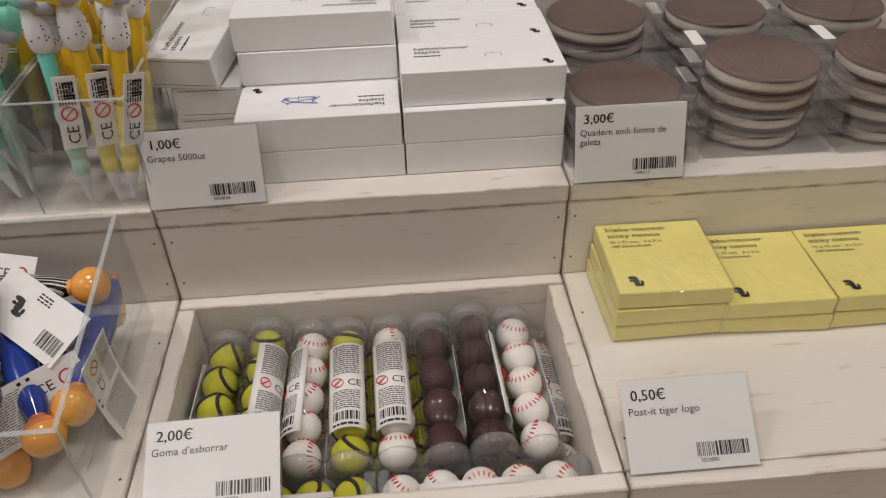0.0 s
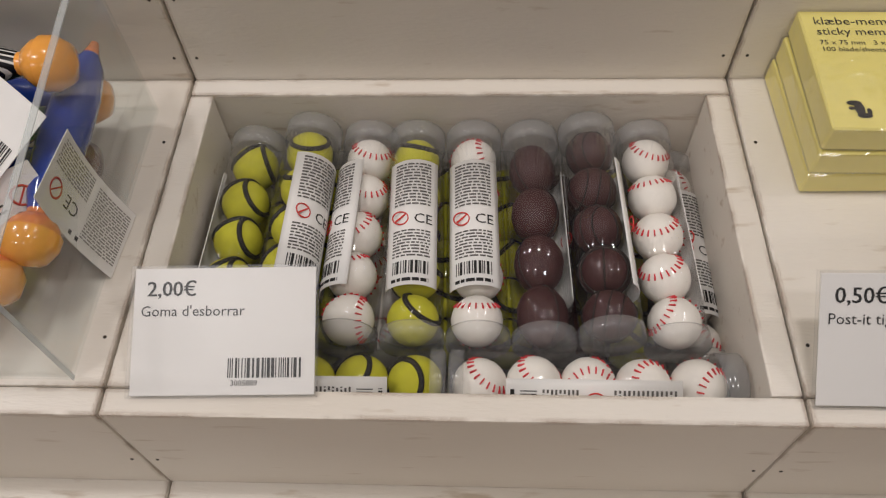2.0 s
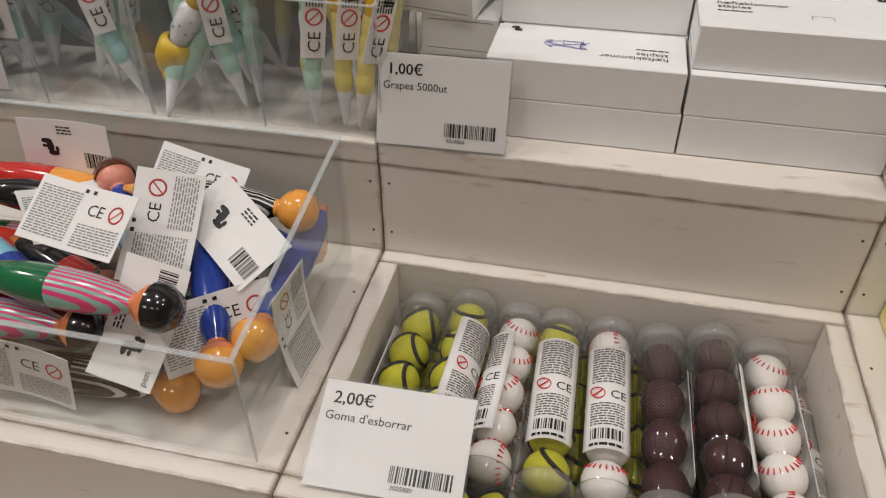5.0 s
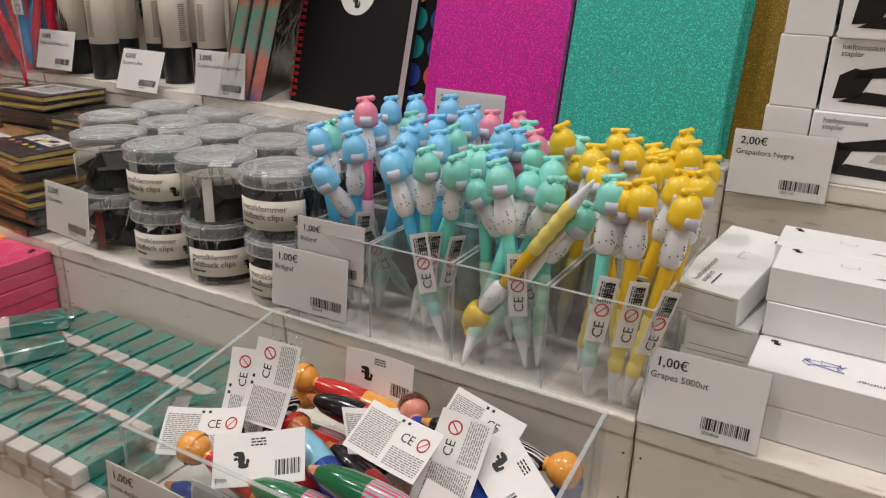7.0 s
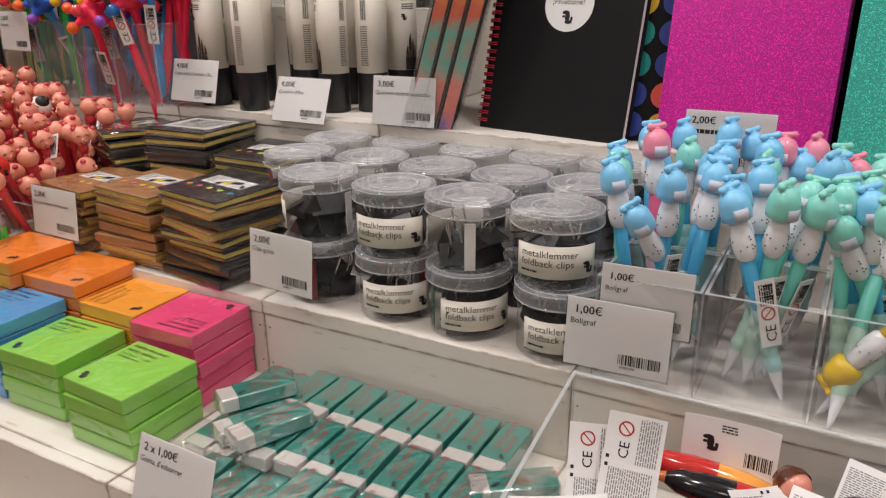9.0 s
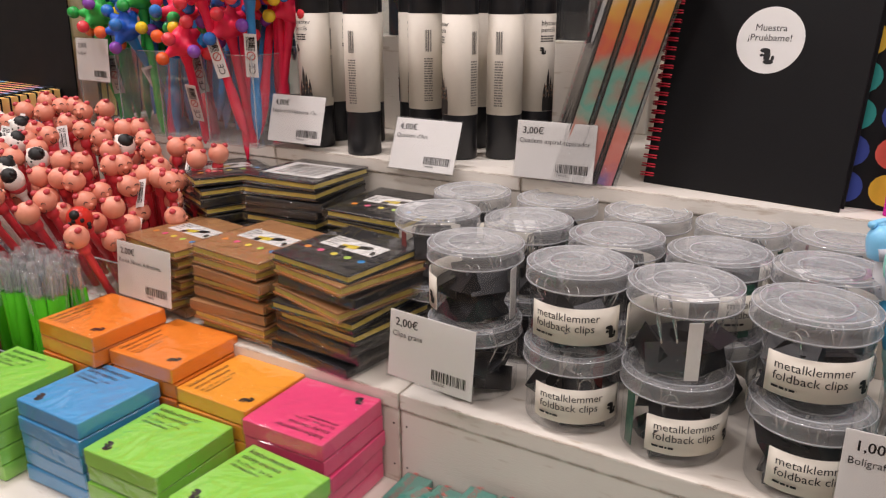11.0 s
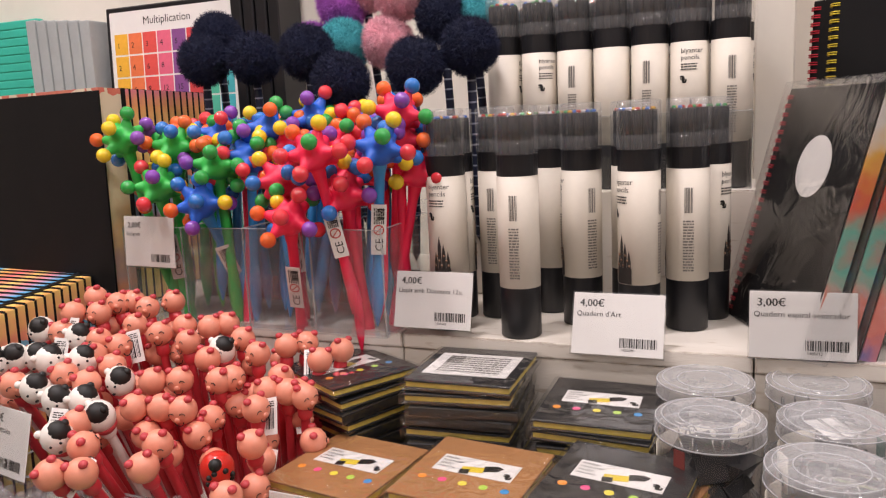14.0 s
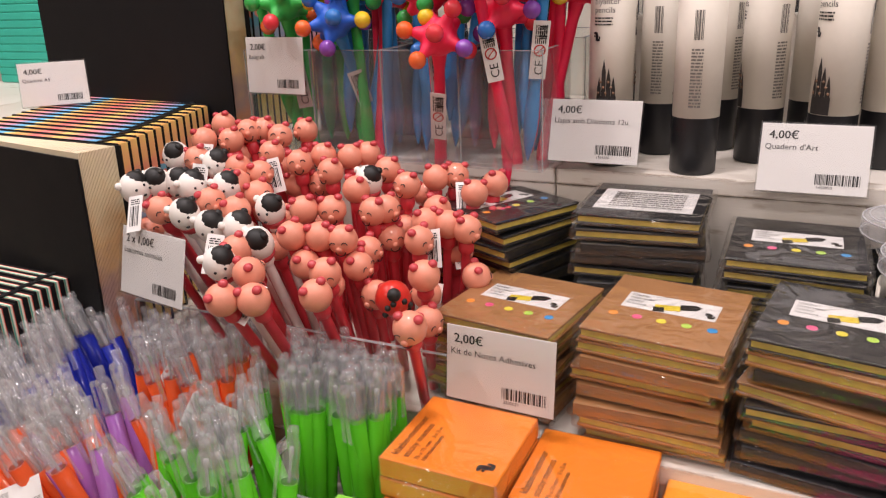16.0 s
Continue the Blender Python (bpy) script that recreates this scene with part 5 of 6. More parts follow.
def notebook(name, w, h, t, m, cover, label, group="", corner=0.004):
    """An upright bound notebook: two covers, spine and page block; origin at the lower left front corner."""
    th = thing(name, m, label, "notebook", group)
    for nm, y0, y1 in (("front_cover", 0.0, 0.0018), ("back_cover", t - 0.0018, t)):
        bm = bmesh.new()
        box(bm, 0, w, y0, y1, 0, h, bev=0.0006, seg=2)
        part(nm, bm, cover, th)
    bm = bmesh.new()
    box(bm, -0.0006, 0.0012, 0.0002, t - 0.0002, 0.0003, h - 0.0003, bev=0.0005)
    part("spine", bm, cover, th)
    bm = bmesh.new()
    box(bm, 0.0014, w - 0.0025, 0.0019, t - 0.0019, 0.002, h - 0.002)
    part("page_block", bm, PAGEWHITE, th, "white page block")
    return th


YN = 0.728
for k in range(2):
    notebook("glitter_notebook", 0.146, 0.212, 0.014, pose(-0.459 + 0.002 * k, YN + 0.016 * k, C + 0.0004, -13, 0, -1), GLIT["magenta"], "magenta glitter covered notebook leaning on the display", "glitter notebooks")
    notebook("glitter_notebook", 0.146, 0.212, 0.014, pose(-0.305 + 0.003 * k, YN - 0.010 + 0.016 * k, C + 0.0004, -11, 0, -3), GLIT["teal"], "teal green glitter covered notebook leaning on the display", "glitter notebooks")
    notebook("glitter_notebook", 0.146, 0.212, 0.014, pose(-0.272 + 0.003 * k, YN + 0.030 + 0.016 * k, C + 0.0004, -11, 0, -3), GLIT["gold"], "gold glitter covered notebook behind the teal ones", "glitter notebooks")
notebook("black_notebook", 0.16, 0.215, 0.014, pose(-0.40, YN + 0.040, C + 0.0004, -12, 0, 0), BLACKPAPER, "plain black notebook behind the glitter ones", "")


def wire_binding(bm, h, n, R=0.0042, r=0.0006, x=0.0, y=0.0):
    for k in range(n):
        z = 0.008 + (h - 0.016) * k / (n - 1)
        for dz in (-0.0011, 0.0011):
            ring(bm, R, r, Matrix.Translation((x, y, z + dz)), 14, 5)


def spiral_notebook(m, w, h, t, cover, wire, label, name="spiral_notebook", n=26, group=""):
    th = thing(name, m, label, "notebook", group)
    for nm, y0, y1, mt in (("front_cover", 0.0, 0.0016, cover), ("back_cover", t - 0.0016, t, cover), ("page_block", 0.002, t - 0.002, PAGEWHITE)):
        bm = bmesh.new()
        box(bm, 0.003, w - (0.003 if nm == "page_block" else 0), y0, y1, 0, h - (0.002 if nm == "page_block" else 0), bev=0.0005)
        part(nm, bm, mt, th)
    bm = bmesh.new()
    wire_binding(bm, h, n, R=t / 2 + 0.0015, r=0.0007, x=0.0060, y=t / 2)
    part("wire_binding", bm, wire, th, "coloured wire binding")
    return th


sp = spiral_notebook(pose(-0.655, 0.747, C + 0.0004, 0, 0, -9) @ pose(0, 0, 0, -13, 0, 0), 0.168, 0.216, 0.016, BLACKPAPER, REDWIRE, "black wire-bound notebook with white sample sticker")
bm = bmesh.new()
lathe(bm, [(0, 0.0002), (0.027, 0.0002), (0.027, -0.0004)], 40, m=Matrix.Translation((0.090, 0, 0.130)) @ Matrix.Rotation(radians(90), 4, "X"), smooth=False)
st = part("sticker", bm, PAPER, sp, "round white sample sticker")
part("lettering", print_bm([("t", "Muestra", -0.0135, 0.0075, 0.0078), ("t", "¡Pruébame!", -0.0185, -0.0005, 0.0078), ("m", 0.0, -0.0125, 0.014)], Matrix.Translation((0.090, -0.0004, 0.130)) @ Matrix.Rotation(radians(90), 4, "X")), INK, st)

POLKA = []
for nm, h in (("teal", "1a8f86"), ("coral", "e05a48"), ("navy", "2b3f8c"), ("mustard", "e0b52c")):
    POLKA.append(mat("polka_" + nm, h, 0.5))


def polka_notebook(m, seed):
    """A dark notebook with large coloured dots."""
    th = thing("dotted_notebook", m, "navy notebook printed with large coloured dots", "notebook", "dotted notebooks")
    bm = bmesh.new()
    box(bm, 0, 0.148, 0, 0.012, 0, 0.21, bev=0.0006)
    part("book", bm, BLACKPAPER, th)
    r = random.Random(seed)
    for k in range(7):
        for i in range(5):
            bm = bmesh.new()
            lathe(bm, [(0, 0.0003), (0.0125, 0.0003), (0.0125, 0)], 16, m=Matrix.Translation((0.016 + 0.029 * i, 0, 0.016 + 0.029 * k)) @ Matrix.Rotation(radians(90), 4, "X"), smooth=False)
            part("dot", bm, r.choice(POLKA), th)


for k in range(3):
    polka_notebook(pose(-0.592 + 0.006 * k, 0.748 + 0.013 * k, C + 0.0004, -12, 0, -2), k)

# ---- film-wrapped art notebooks ----
EDGECOL = striped("divider_edges", ["8f8b9a", "4a5aa0", "d8705f", "e08a78", "5fb3a0", "d9593f", "e8b04a", "d8d4cc"], "Z", 3.7, 0.5, blur=True)


def art_notebook(m):
    th = spiral_notebook(m, 0.150, 0.215, 0.0160, BLACKPAPER, REDWIRE, "film-wrapped black wire-bound notebook with coloured dividers", "divider_notebook", 26, "divider notebooks")
    bm = bmesh.new()
    box(bm, 0.142, 0.1508, 0.0017, 0.0143, 0.002, 0.213)
    part("divider_tabs", bm, EDGECOL, th, "coloured divider page edges")
    bm = bmesh.new()
    lathe(bm, [(0, 0.0003), (0.026, 0.0003), (0.026, -0.0003)], 32, m=Matrix.Translation((0.082, 0, 0.148)) @ Matrix.Rotation(radians(90), 4, "X"), smooth=False)
    part("cover_window", bm, PAPER, th, "round white cover window")
    bm = bmesh.new()
    box(bm, -0.008, 0.157, -0.0025, 0.0180, -0.0002, 0.222, bev=0.003, seg=2)
    part("wrap", bm, FILM, th, "loose clear film wrap")


for k in range(3):
    art_notebook(pose(-0.783 + 0.019 * k, 0.845 + 0.003 * k, C + 0.0005, 0, 0, -67) @ pose(0, 0, 0, -15, 0, 0))


# ---- pencil tubes ----
TUBEBLACK = mat("tube_black", "1b1b1e", 0.4, var=0.12)
TUBEPAPER = mat("tube_label", "ded6c8", 0.5, var=0.04, scale=25)
GREYPENCIL = mat("dark_pencils", "17181b", 0.35, var=0.2, scale=60)
PR = 0.0182
bm = bmesh.new()
lathe(bm, [(0, 0), (PR - 0.0008, 0), (PR, 0.0008), (PR, 0.0455)], 32)
PT_BASE = mesh_of(bm, TUBEBLACK)
bm = bmesh.new()
lathe(bm, [(PR - 0.001, 0.0455), (PR + 0.0002, 0.0457), (PR + 0.0002, 0.1440), (PR - 0.001, 0.1442)], 32)
PT_LAB = mesh_of(bm, TUBEPAPER)
bm = bmesh.new()
lathe(bm, [(PR - 0.001, 0.1442), (PR, 0.1444), (PR, 0.1625), (PR - 0.0014, 0.1627), (PR - 0.0014, 0.1442)], 32, smooth=False)
PT_BAND = mesh_of(bm, TUBEBLACK)
bm = bmesh.new()
lathe(bm, [(PR + 0.0006, 0.1628), (PR + 0.0006, 0.1745), (PR + 0.0002, 0.1750), (PR + 0.0006, 0.1755), (PR + 0.0006, 0.2030), (PR - 0.001, 0.2042), (0, 0.2042)], 32)
PT_CAP = mesh_of(bm, CAPPL)
bm = bmesh.new()
for k in range(12):
    rad, a = (0.0125, 2 * math.pi * k / 9) if k < 9 else (0.0052, 2 * math.pi * k / 3)
    lathe(bm, [(0.0038, 0.146), (0.0038, 0.1955), (0, 0.1955)], 7, m=Matrix.Translation((rad * math.cos(a), rad * math.sin(a), 0)), smooth=False)
PT_PENC = mesh_of(bm, GREYPENCIL)
GEM = []
for nm, h in (("red", "c0392b"), ("green", "3fa05a"), ("gold", "d7a53a"), ("blue", "3f6fc0"), ("clear", "d5d2da")):
    bm = bmesh.new()
    lathe(bm, [(0.0021, 0), (0.0024, 0.0010), (0.0014, 0.0024), (0, 0.0024)], 6, smooth=False)
    GEM.append(mesh_of(bm, mat("gem_" + nm, h, 0.12, 0.1, coat=0.5)))
RP = PR + 0.0006
PT_FRONT = mesh_of(curved_print([("t", "blyanter", -0.012, 0.133, 0.0066), ("t", "pencils", -0.012, 0.1265, 0.0066), ("l", -0.012, 0.116, 0.004, 0.1235, 3), ("m", -0.0095, 0.108, 0.008)], RP, 0), INK)
bm = curved_print([("b", -0.0078 + 0.0040 * k, 0.0462, -0.0042 + 0.0040 * k, 0.066 + 0.007 * ((k * 2) % 3)) for k in range(4)] + [("b", -0.0082, 0.0462, 0.0084, 0.060)], RP, 0)
for k in range(4):
    z = 0.066 + 0.007 * ((k * 2) % 3)
    bm.faces.new([bm.verts.new((RP * math.cos(u / RP), RP * math.sin(u / RP), v)) for u, v in ((-0.0078 + 0.0040 * k, z), (-0.0042 + 0.0040 * k, z), (-0.0060 + 0.0040 * k, z + 0.010))])
PT_PIC = mesh_of(bm, mat("printed_pencils", "2e2a28", 0.5, var=0.4, scale=300))
bm = bmesh.new()
for k in range(7):
    u, v = -0.0068 + 0.0022 * k, 0.0625 + 0.0045 * ((k * 5) % 3)
    ball(bm, ((RP - 0.0005) * math.cos(u / RP), (RP - 0.0005) * math.sin(u / RP), v), 0.0013, 0, 8, rings=5)
PT_DOTS = mesh_of(bm, mat("printed_gems", "8a6a52", 0.5, var=0.5, scale=500))
PT_BAR = mesh_of(curved_print([("k", -0.0030, 0.106, 0.0040, 0.128, 6), ("l", -0.004, 0.054, 0.005, 0.100, 18)], RP, 0), GREYINK)


def pencil_tube(x, y, z, turn, seed):
    th = thing("pencil_tube", pose(x, y, z, 0, 0, turn), "tall round tube of black pencils with beige label", "pencil tube", "pencil tubes")
    for nm, me, lb in (("base", PT_BASE, ""), ("band", PT_BAND, ""), ("pencils", PT_PENC, "dark pencils"), ("cap", PT_CAP, "clear plastic cap")):
        part(nm, me, None, th, lb)
    lb = part("label", PT_LAB, None, th, "beige printed label")
    part("lettering", PT_FRONT, None, lb)
    part("pencil_picture", PT_PIC, None, lb)
    part("gem_picture", PT_DOTS, None, lb)
    part("barcode", PT_BAR, None, lb, m=Matrix.Rotation(radians(115), 4, "Z"))
    r = random.Random(seed)
    for k in range(12):
        rad, a = (0.0125, 2 * math.pi * k / 9) if k < 9 else (0.0052, 2 * math.pi * k / 3)
        part("gem", r.choice(GEM), None, th, m=pose(rad * math.cos(a), rad * math.sin(a), 0.1956))


for i, (x, y, tn) in enumerate(((-1.0255, 0.742, -90), (-0.993, 0.795, 150), (-0.9535, 0.731, 155), (-0.9475, 0.825, -150), (-0.908, 0.784, 195), (-0.8695, 0.828, 30), (-0.8535, 0.763, -128), (-0.8145, 0.787, 160), (-0.798, 0.830, -20), (-1.033, 0.785, 20))):
    pencil_tube(x, y, C + 0.0004, tn, i)
for i in range(7):
    pencil_tube(-1.015 + 0.0385 * i, 0.905, 1.2834, (20, -40, 155, 60, 150, -75, 160)[i], 20 + i)
    pencil_tube(-1.012 + 0.0385 * i, 0.950, 1.2834, (120, 155, 0, 200, -70, 100, 20)[i], 40 + i)
acrylic_bin(0.292, 0.105, 0.075, pose(-1.0545, 0.882, 1.2833), "low clear acrylic tray holding pencil tubes", 0.0022)

for i, (x, w) in enumerate(((-0.70, YELWIRE), (-0.672, REDWIRE), (-0.716, REDWIRE))):
    spiral_notebook(pose(x, 0.98 + 0.012 * i, C + 0.0004, -3, 0, -35), 0.15, 0.30, 0.012, BLACKPAPER, w, "dark notebook with bright wire binding against the panel", n=36, group="wire-bound notebooks")

# ---- pencils with animal heads ----
PIGPINK = mat("pig_pink", "e8967c", 0.4, var=0.08, scale=80, coat=0.2, rand=0.2)
PIGRED = mat("pig_red", "c4444a", 0.4, var=0.08)
PENCRED = mat("pencil_red", "d23a44", 0.35, var=0.08, coat=0.2)
COWWHITE = mat("cow_white", "f1ece4", 0.4, var=0.04, coat=0.2)
BUGRED = mat("bug_red", "d02a1e", 0.3, coat=0.3)


def animal_mesh(kind):
    """A pencil with a round wooden animal head, one plain mesh; z runs up the pencil."""
    bm = bmesh.new()
    lathe(bm, [(0, 0), (0.0012, 0.003), (0.0036, 0.016), (0.0038, 0.018), (0.0038, 0.142)], 8, mi=0)
    lathe(bm, [(0.0045, 0.140), (0.0062, 0.143), (0.0060, 0.149), (0.004, 0.151)], 14, mi=0)
    c = 0.160
    if kind == "cow":
        ball(bm, (0, 0, c), 0.0115, 1, 18, 1.15)
        ball(bm, (0.0028, -0.0012, c + 0.0046), 0.0088, 3, 18, 1.02)
        lathe(bm, [(0.0060, 0.1455), (0.0090, 0.1490), (0.0092, 0.1510), (0.006, 0.1525)], 16, mi=2)
        for s in (1, -1):
            ball(bm, (s * 0.0095, 0.001, c + 0.0085), 0.0030, 3 if s > 0 else 1, 10)
            ball(bm, (s * 0.0036, -0.0106, c + 0.002), 0.0011, 3, 6, rings=4)
        ball(bm, (0.0, -0.0108, c - 0.005), 0.0016, 3, 8, 0.5)
    elif kind == "bug":
        ball(bm, (0, 0, c), 0.0120, 1, 18, 1.1)
        ball(bm, (0, -0.004, c + 0.0115), 0.0046, 3, 12)
        for k in range(7):
            a = 2.4 * k
            ball(bm, (0.0085 * math.cos(a), -0.0085, c + 0.0085 * math.sin(a)), 0.0022, 3, 8, rings=5)
    else:
        ball(bm, (0, 0, c), 0.0112, 1, 18)
        for s in (1, -1):
            ball(bm, (s * 0.0066, 0.0005, c + 0.0096), 0.0034, 2, 10, 0.8)
            ring(bm, 0.0020, 0.0004, Matrix.Translation((s * 0.0044, -0.0100, c + 0.0022)) @ Matrix.Rotation(radians(90), 4, "X"), 8, 4, 3, 0, math.pi)
        lathe(bm, [(0.0022, 0), (0.0024, 0.0018), (0, 0.0022)], 12, m=Matrix.Translation((0, -0.0104, c - 0.0012)) @ Matrix.Rotation(radians(90), 4, "X"), mi=1)
        ring(bm, 0.0036, 0.0004, Matrix.Translation((0, -0.0098, c - 0.0042)) @ Matrix.Rotation(radians(90), 4, "X"), 8, 4, 3, math.pi, 2 * math.pi)
    return mesh_of(bm, [COWWHITE if kind == "cow" else PENCRED, {"cow": COWWHITE, "bug": BUGRED, "pig": PIGPINK}[kind], PIGRED, INK])


ANI = {k: animal_mesh(k) for k in ("pig", "cow", "bug")}
ALAB = {"pig": "red pencil topped with a pink wooden pig head", "cow": "white pencil topped with a spotted cow head", "bug": "pencil topped with a red ladybird head"}


def animal_pencil(kind, foot, head, spin):
    d = (Vector(head) - Vector(foot)).normalized()
    f = Vector(head) - d * 0.160
    solo("animal_pencil", ANI[kind], None, upright_pose(f, head, spin + 0.5), ALAB[kind], "pencil", "animal pencils")


PIGS_BACK = ((-1.346, 0.596), (-1.326, 0.607), (-1.350, 0.628), (-1.324, 0.629), (-1.314, 0.639), (-1.295, 0.636), (-1.282, 0.657), (-1.283, 0.606), (-1.255, 0.605), (-1.244, 0.626), (-1.225, 0.606), (-1.224, 0.636),
             (-1.213, 0.648), (-1.186, 0.633), (-1.329, 0.566), (-1.292, 0.572), (-1.271, 0.573), (-1.254, 0.547), (-1.279, 0.552), (-1.161, 0.619), (-1.146, 0.642), (-1.133, 0.654), (-1.109, 0.636), (-1.100, 0.659))
PIGS_FRONT = ((-1.302, 0.492), (-1.278, 0.520), (-1.212, 0.546), (-1.194, 0.557), (-1.255, 0.520), (-1.201, 0.513), (-1.183, 0.522), (-1.167, 0.527), (-1.166, 0.571), (-1.159, 0.579), (-1.125, 0.599), (-1.125, 0.578),
              (-1.109, 0.584), (-1.094, 0.585), (-1.119, 0.554), (-1.098, 0.518), (-1.157, 0.487), (-1.150, 0.464), (-1.201, 0.462), (-1.199, 0.431), (-1.182, 0.441), (-1.224, 0.479), (-1.083, 0.466), (-1.193, 0.592))
COWS = ((-1.346, 0.561), (-1.339, 0.505), (-1.331, 0.520), (-1.310, 0.567), (-1.316, 0.529), (-1.304, 0.529), (-1.281, 0.542), (-1.283, 0.496), (-1.257, 0.493), (-1.234, 0.534), (-1.239, 0.501), (-1.216, 0.493), (-1.224, 0.461), (-1.191, 0.609))
r = random.Random(77)
pts = []


def head_height(x, y):
    """The heads lie in a slope that rises to the back and to the far side."""
    return 1.1674 - 0.202 * (x + 1.2) + 0.1956 * (y - 0.57)


def lean_pencil(kind, x, y, z, spin):
    fx, fy = -1.20 + (x + 1.20) * 0.80, 0.600 + (y - 0.575) * 0.55
    animal_pencil(kind, (fx, fy, z - 0.150), (x, y, z), spin)
    pts.append((x, y, z))


for kind, spots in (("pig", PIGS_BACK), ("pig", PIGS_FRONT), ("cow", COWS)):
    for x, y in spots:
        lean_pencil(kind, x, y, head_height(x, y), r.uniform(-0.9, 0.9) + (3.1416 if kind == "pig" and r.random() < 0.5 else 0))
tries = 0
while len(pts) < 105 and tries < 20000:
    tries += 1
    x, y = r.uniform(-1.345, -1.085), r.uniform(0.50, 0.665)
    z = head_height(x, y) - r.uniform(0.018, 0.036)
    if all((x - a) ** 2 + (y - b) ** 2 + (z - c) ** 2 > 0.0215 ** 2 for a, b, c in pts):
        lean_pencil("pig", x, y, z, r.uniform(-3, 3))
animal_pencil("bug", (-1.15, 0.58, 1.0), (-1.105, 0.486, 1.132), 0.2)
acrylic_bin(0.300, 0.195, 0.044, pose(-1.364, 0.506, B + 0.0003), "clear acrylic bin holding animal pencils")
AW = mesh_of(print_bm([("k", -0.004, -0.010, 0.004, 0.006, 3), ("l", -0.004, 0.007, 0.004, 0.012, 3)], Matrix.Translation((0, 0, 0.0006))), INK)
bm = bmesh.new()
box(bm, -0.0062, 0.0062, -0.0145, 0.0145, 0, 0.0004)
AT = mesh_of(bm, PAPER)
for k in range(14):
    x, y, z = pts[(k * 7) % len(pts)]
    th = thing("paper_tag", pose(x + 0.014, y - 0.017, z - 0.014, 60 + r.uniform(-15, 15), r.uniform(-15, 15), r.uniform(-35, 35)), "small white barcode tag on an animal pencil", "tag", "pencil tags")
    part("paper", AT, None, th)
    part("print", AW, None, th)

# ---- stretchy ball pens ----
MON = {k: mat("stretchy_" + k, h, 0.45, var=0.06, sss=0.1) for k, h in dict(green="2cb84e", blue="1f62cc", red="fb2c55").items()}
MB = {k: mat("ball_" + k, h, 0.2, var=0.04, coat=0.4) for k, h in dict(red="e8404a", orange="ee6a30", yellow="f3cf2e", green="2ca54c", blue="2a76c8", purple="8a4bb0").items()}
BALLS = {}
for k in MB:
    bm = bmesh.new()
    ball(bm, (0, 0, 0), 0.0073, 0, 16)
    BALLS[k] = mesh_of(bm, MB[k])


def arm_dirs(n):
    out = []
    for k in range(n):
        z = 1 - 1.75 * (k + 0.5) / n
        a = 2.399963 * k
        s = math.sqrt(1 - z * z)
        out.append(Vector((s * math.cos(a), s * math.sin(a), z)))
    return out


ARMS = arm_dirs(10)
HZ = 0.172


BARREL_BLUE = mat("barrel_light_blue", "2f92d6", 0.3, var=0.06, coat=0.2)


def monster_mesh(colour):
    bm = bmesh.new()
    bmesh.ops.create_icosphere(bm, subdivisions=4, radius=1.0)
    for v in bm.verts:
        d = v.co.normalized()
        w = max(math.exp(-(d.angle(q) / 0.27) ** 2) for q in ARMS)
        v.co = Vector((0, 0, HZ)) + d * (0.0150 + 0.0108 * w)
    for f in bm.faces:
        f.smooth = True
    head = mesh_of(bm, MON[colour])
    bm = bmesh.new()
    lathe(bm, [(0, 0), (0.001, 0.001), (0.0045, 0.016), (0.0060, 0.03), (0.0060, 0.05), (0.0048, 0.07), (0.0048, 0.145), (0.0065, 0.156), (0.0080, 0.166)], 14)
    return head, mesh_of(bm, BARREL_BLUE if colour == "blue" else MON[colour])


MM = {k: monster_mesh(k) for k in MON}


def ball_pen(colour, foot, top, spin, seed, flag=False):
    th = thing("ball_pen", upright_pose(foot, top, spin), colour + " rubber pen topped with coloured stretchy balls", "pen", "stretchy ball pens")
    part("barrel", MM[colour][1], None, th)
    part("stretchy_head", MM[colour][0], None, th)
    r = random.Random(seed)
    for d in ARMS:
        part("ball", BALLS[r.choice(list(BALLS))], None, th, m=Matrix.Translation(Vector((0, 0, HZ)) + d * 0.0285))
    if flag:
        fl = part("label", FLAG, None, th, "white paper label with warning print", m=Matrix.Translation((0, -0.0068, 0.076)) @ Matrix.Scale(1.1, 4))
        part("print", FLAG_P, None, fl)
        part("warning_sign", FLAG_R, None, fl)


BX = (-1.3660, -1.2915, -1.2170, -1.1425)
for cx in BX:
    acrylic_bin(0.0735, 0.085, 0.100, pose(cx, YC - 0.024, C + 0.0003), "tall clear acrylic cup holding stretchy ball pens", 0.0022, "ball pen cups", plastic=CUP_ACRYLIC)
r = random.Random(9)
BALL_HEADS = {
    "green": ((-1.361, 0.700, 1.357), (-1.315, 0.720, 1.347), (-1.315, 0.690, 1.309), (-1.249, 0.700, 1.329), (-1.290, 0.760, 1.330), (-1.335, 0.755, 1.345)),
    "blue": ((-1.256, 0.680, 1.294), (-1.213, 0.740, 1.361), (-1.281, 0.750, 1.356), (-1.172, 0.760, 1.370), (-1.194, 0.750, 1.343), (-1.223, 0.720, 1.334), (-1.143, 0.760, 1.356), (-1.240, 0.765, 1.345), (-1.105, 0.770, 1.362)),
    "red": ((-1.169, 0.690, 1.314), (-1.151, 0.670, 1.281), (-1.114, 0.730, 1.318), (-1.064, 0.730, 1.370), (-1.053, 0.740, 1.316), (-1.231, 0.730, 1.316), (-1.090, 0.755, 1.345), (-1.105, 0.695, 1.300)),
}
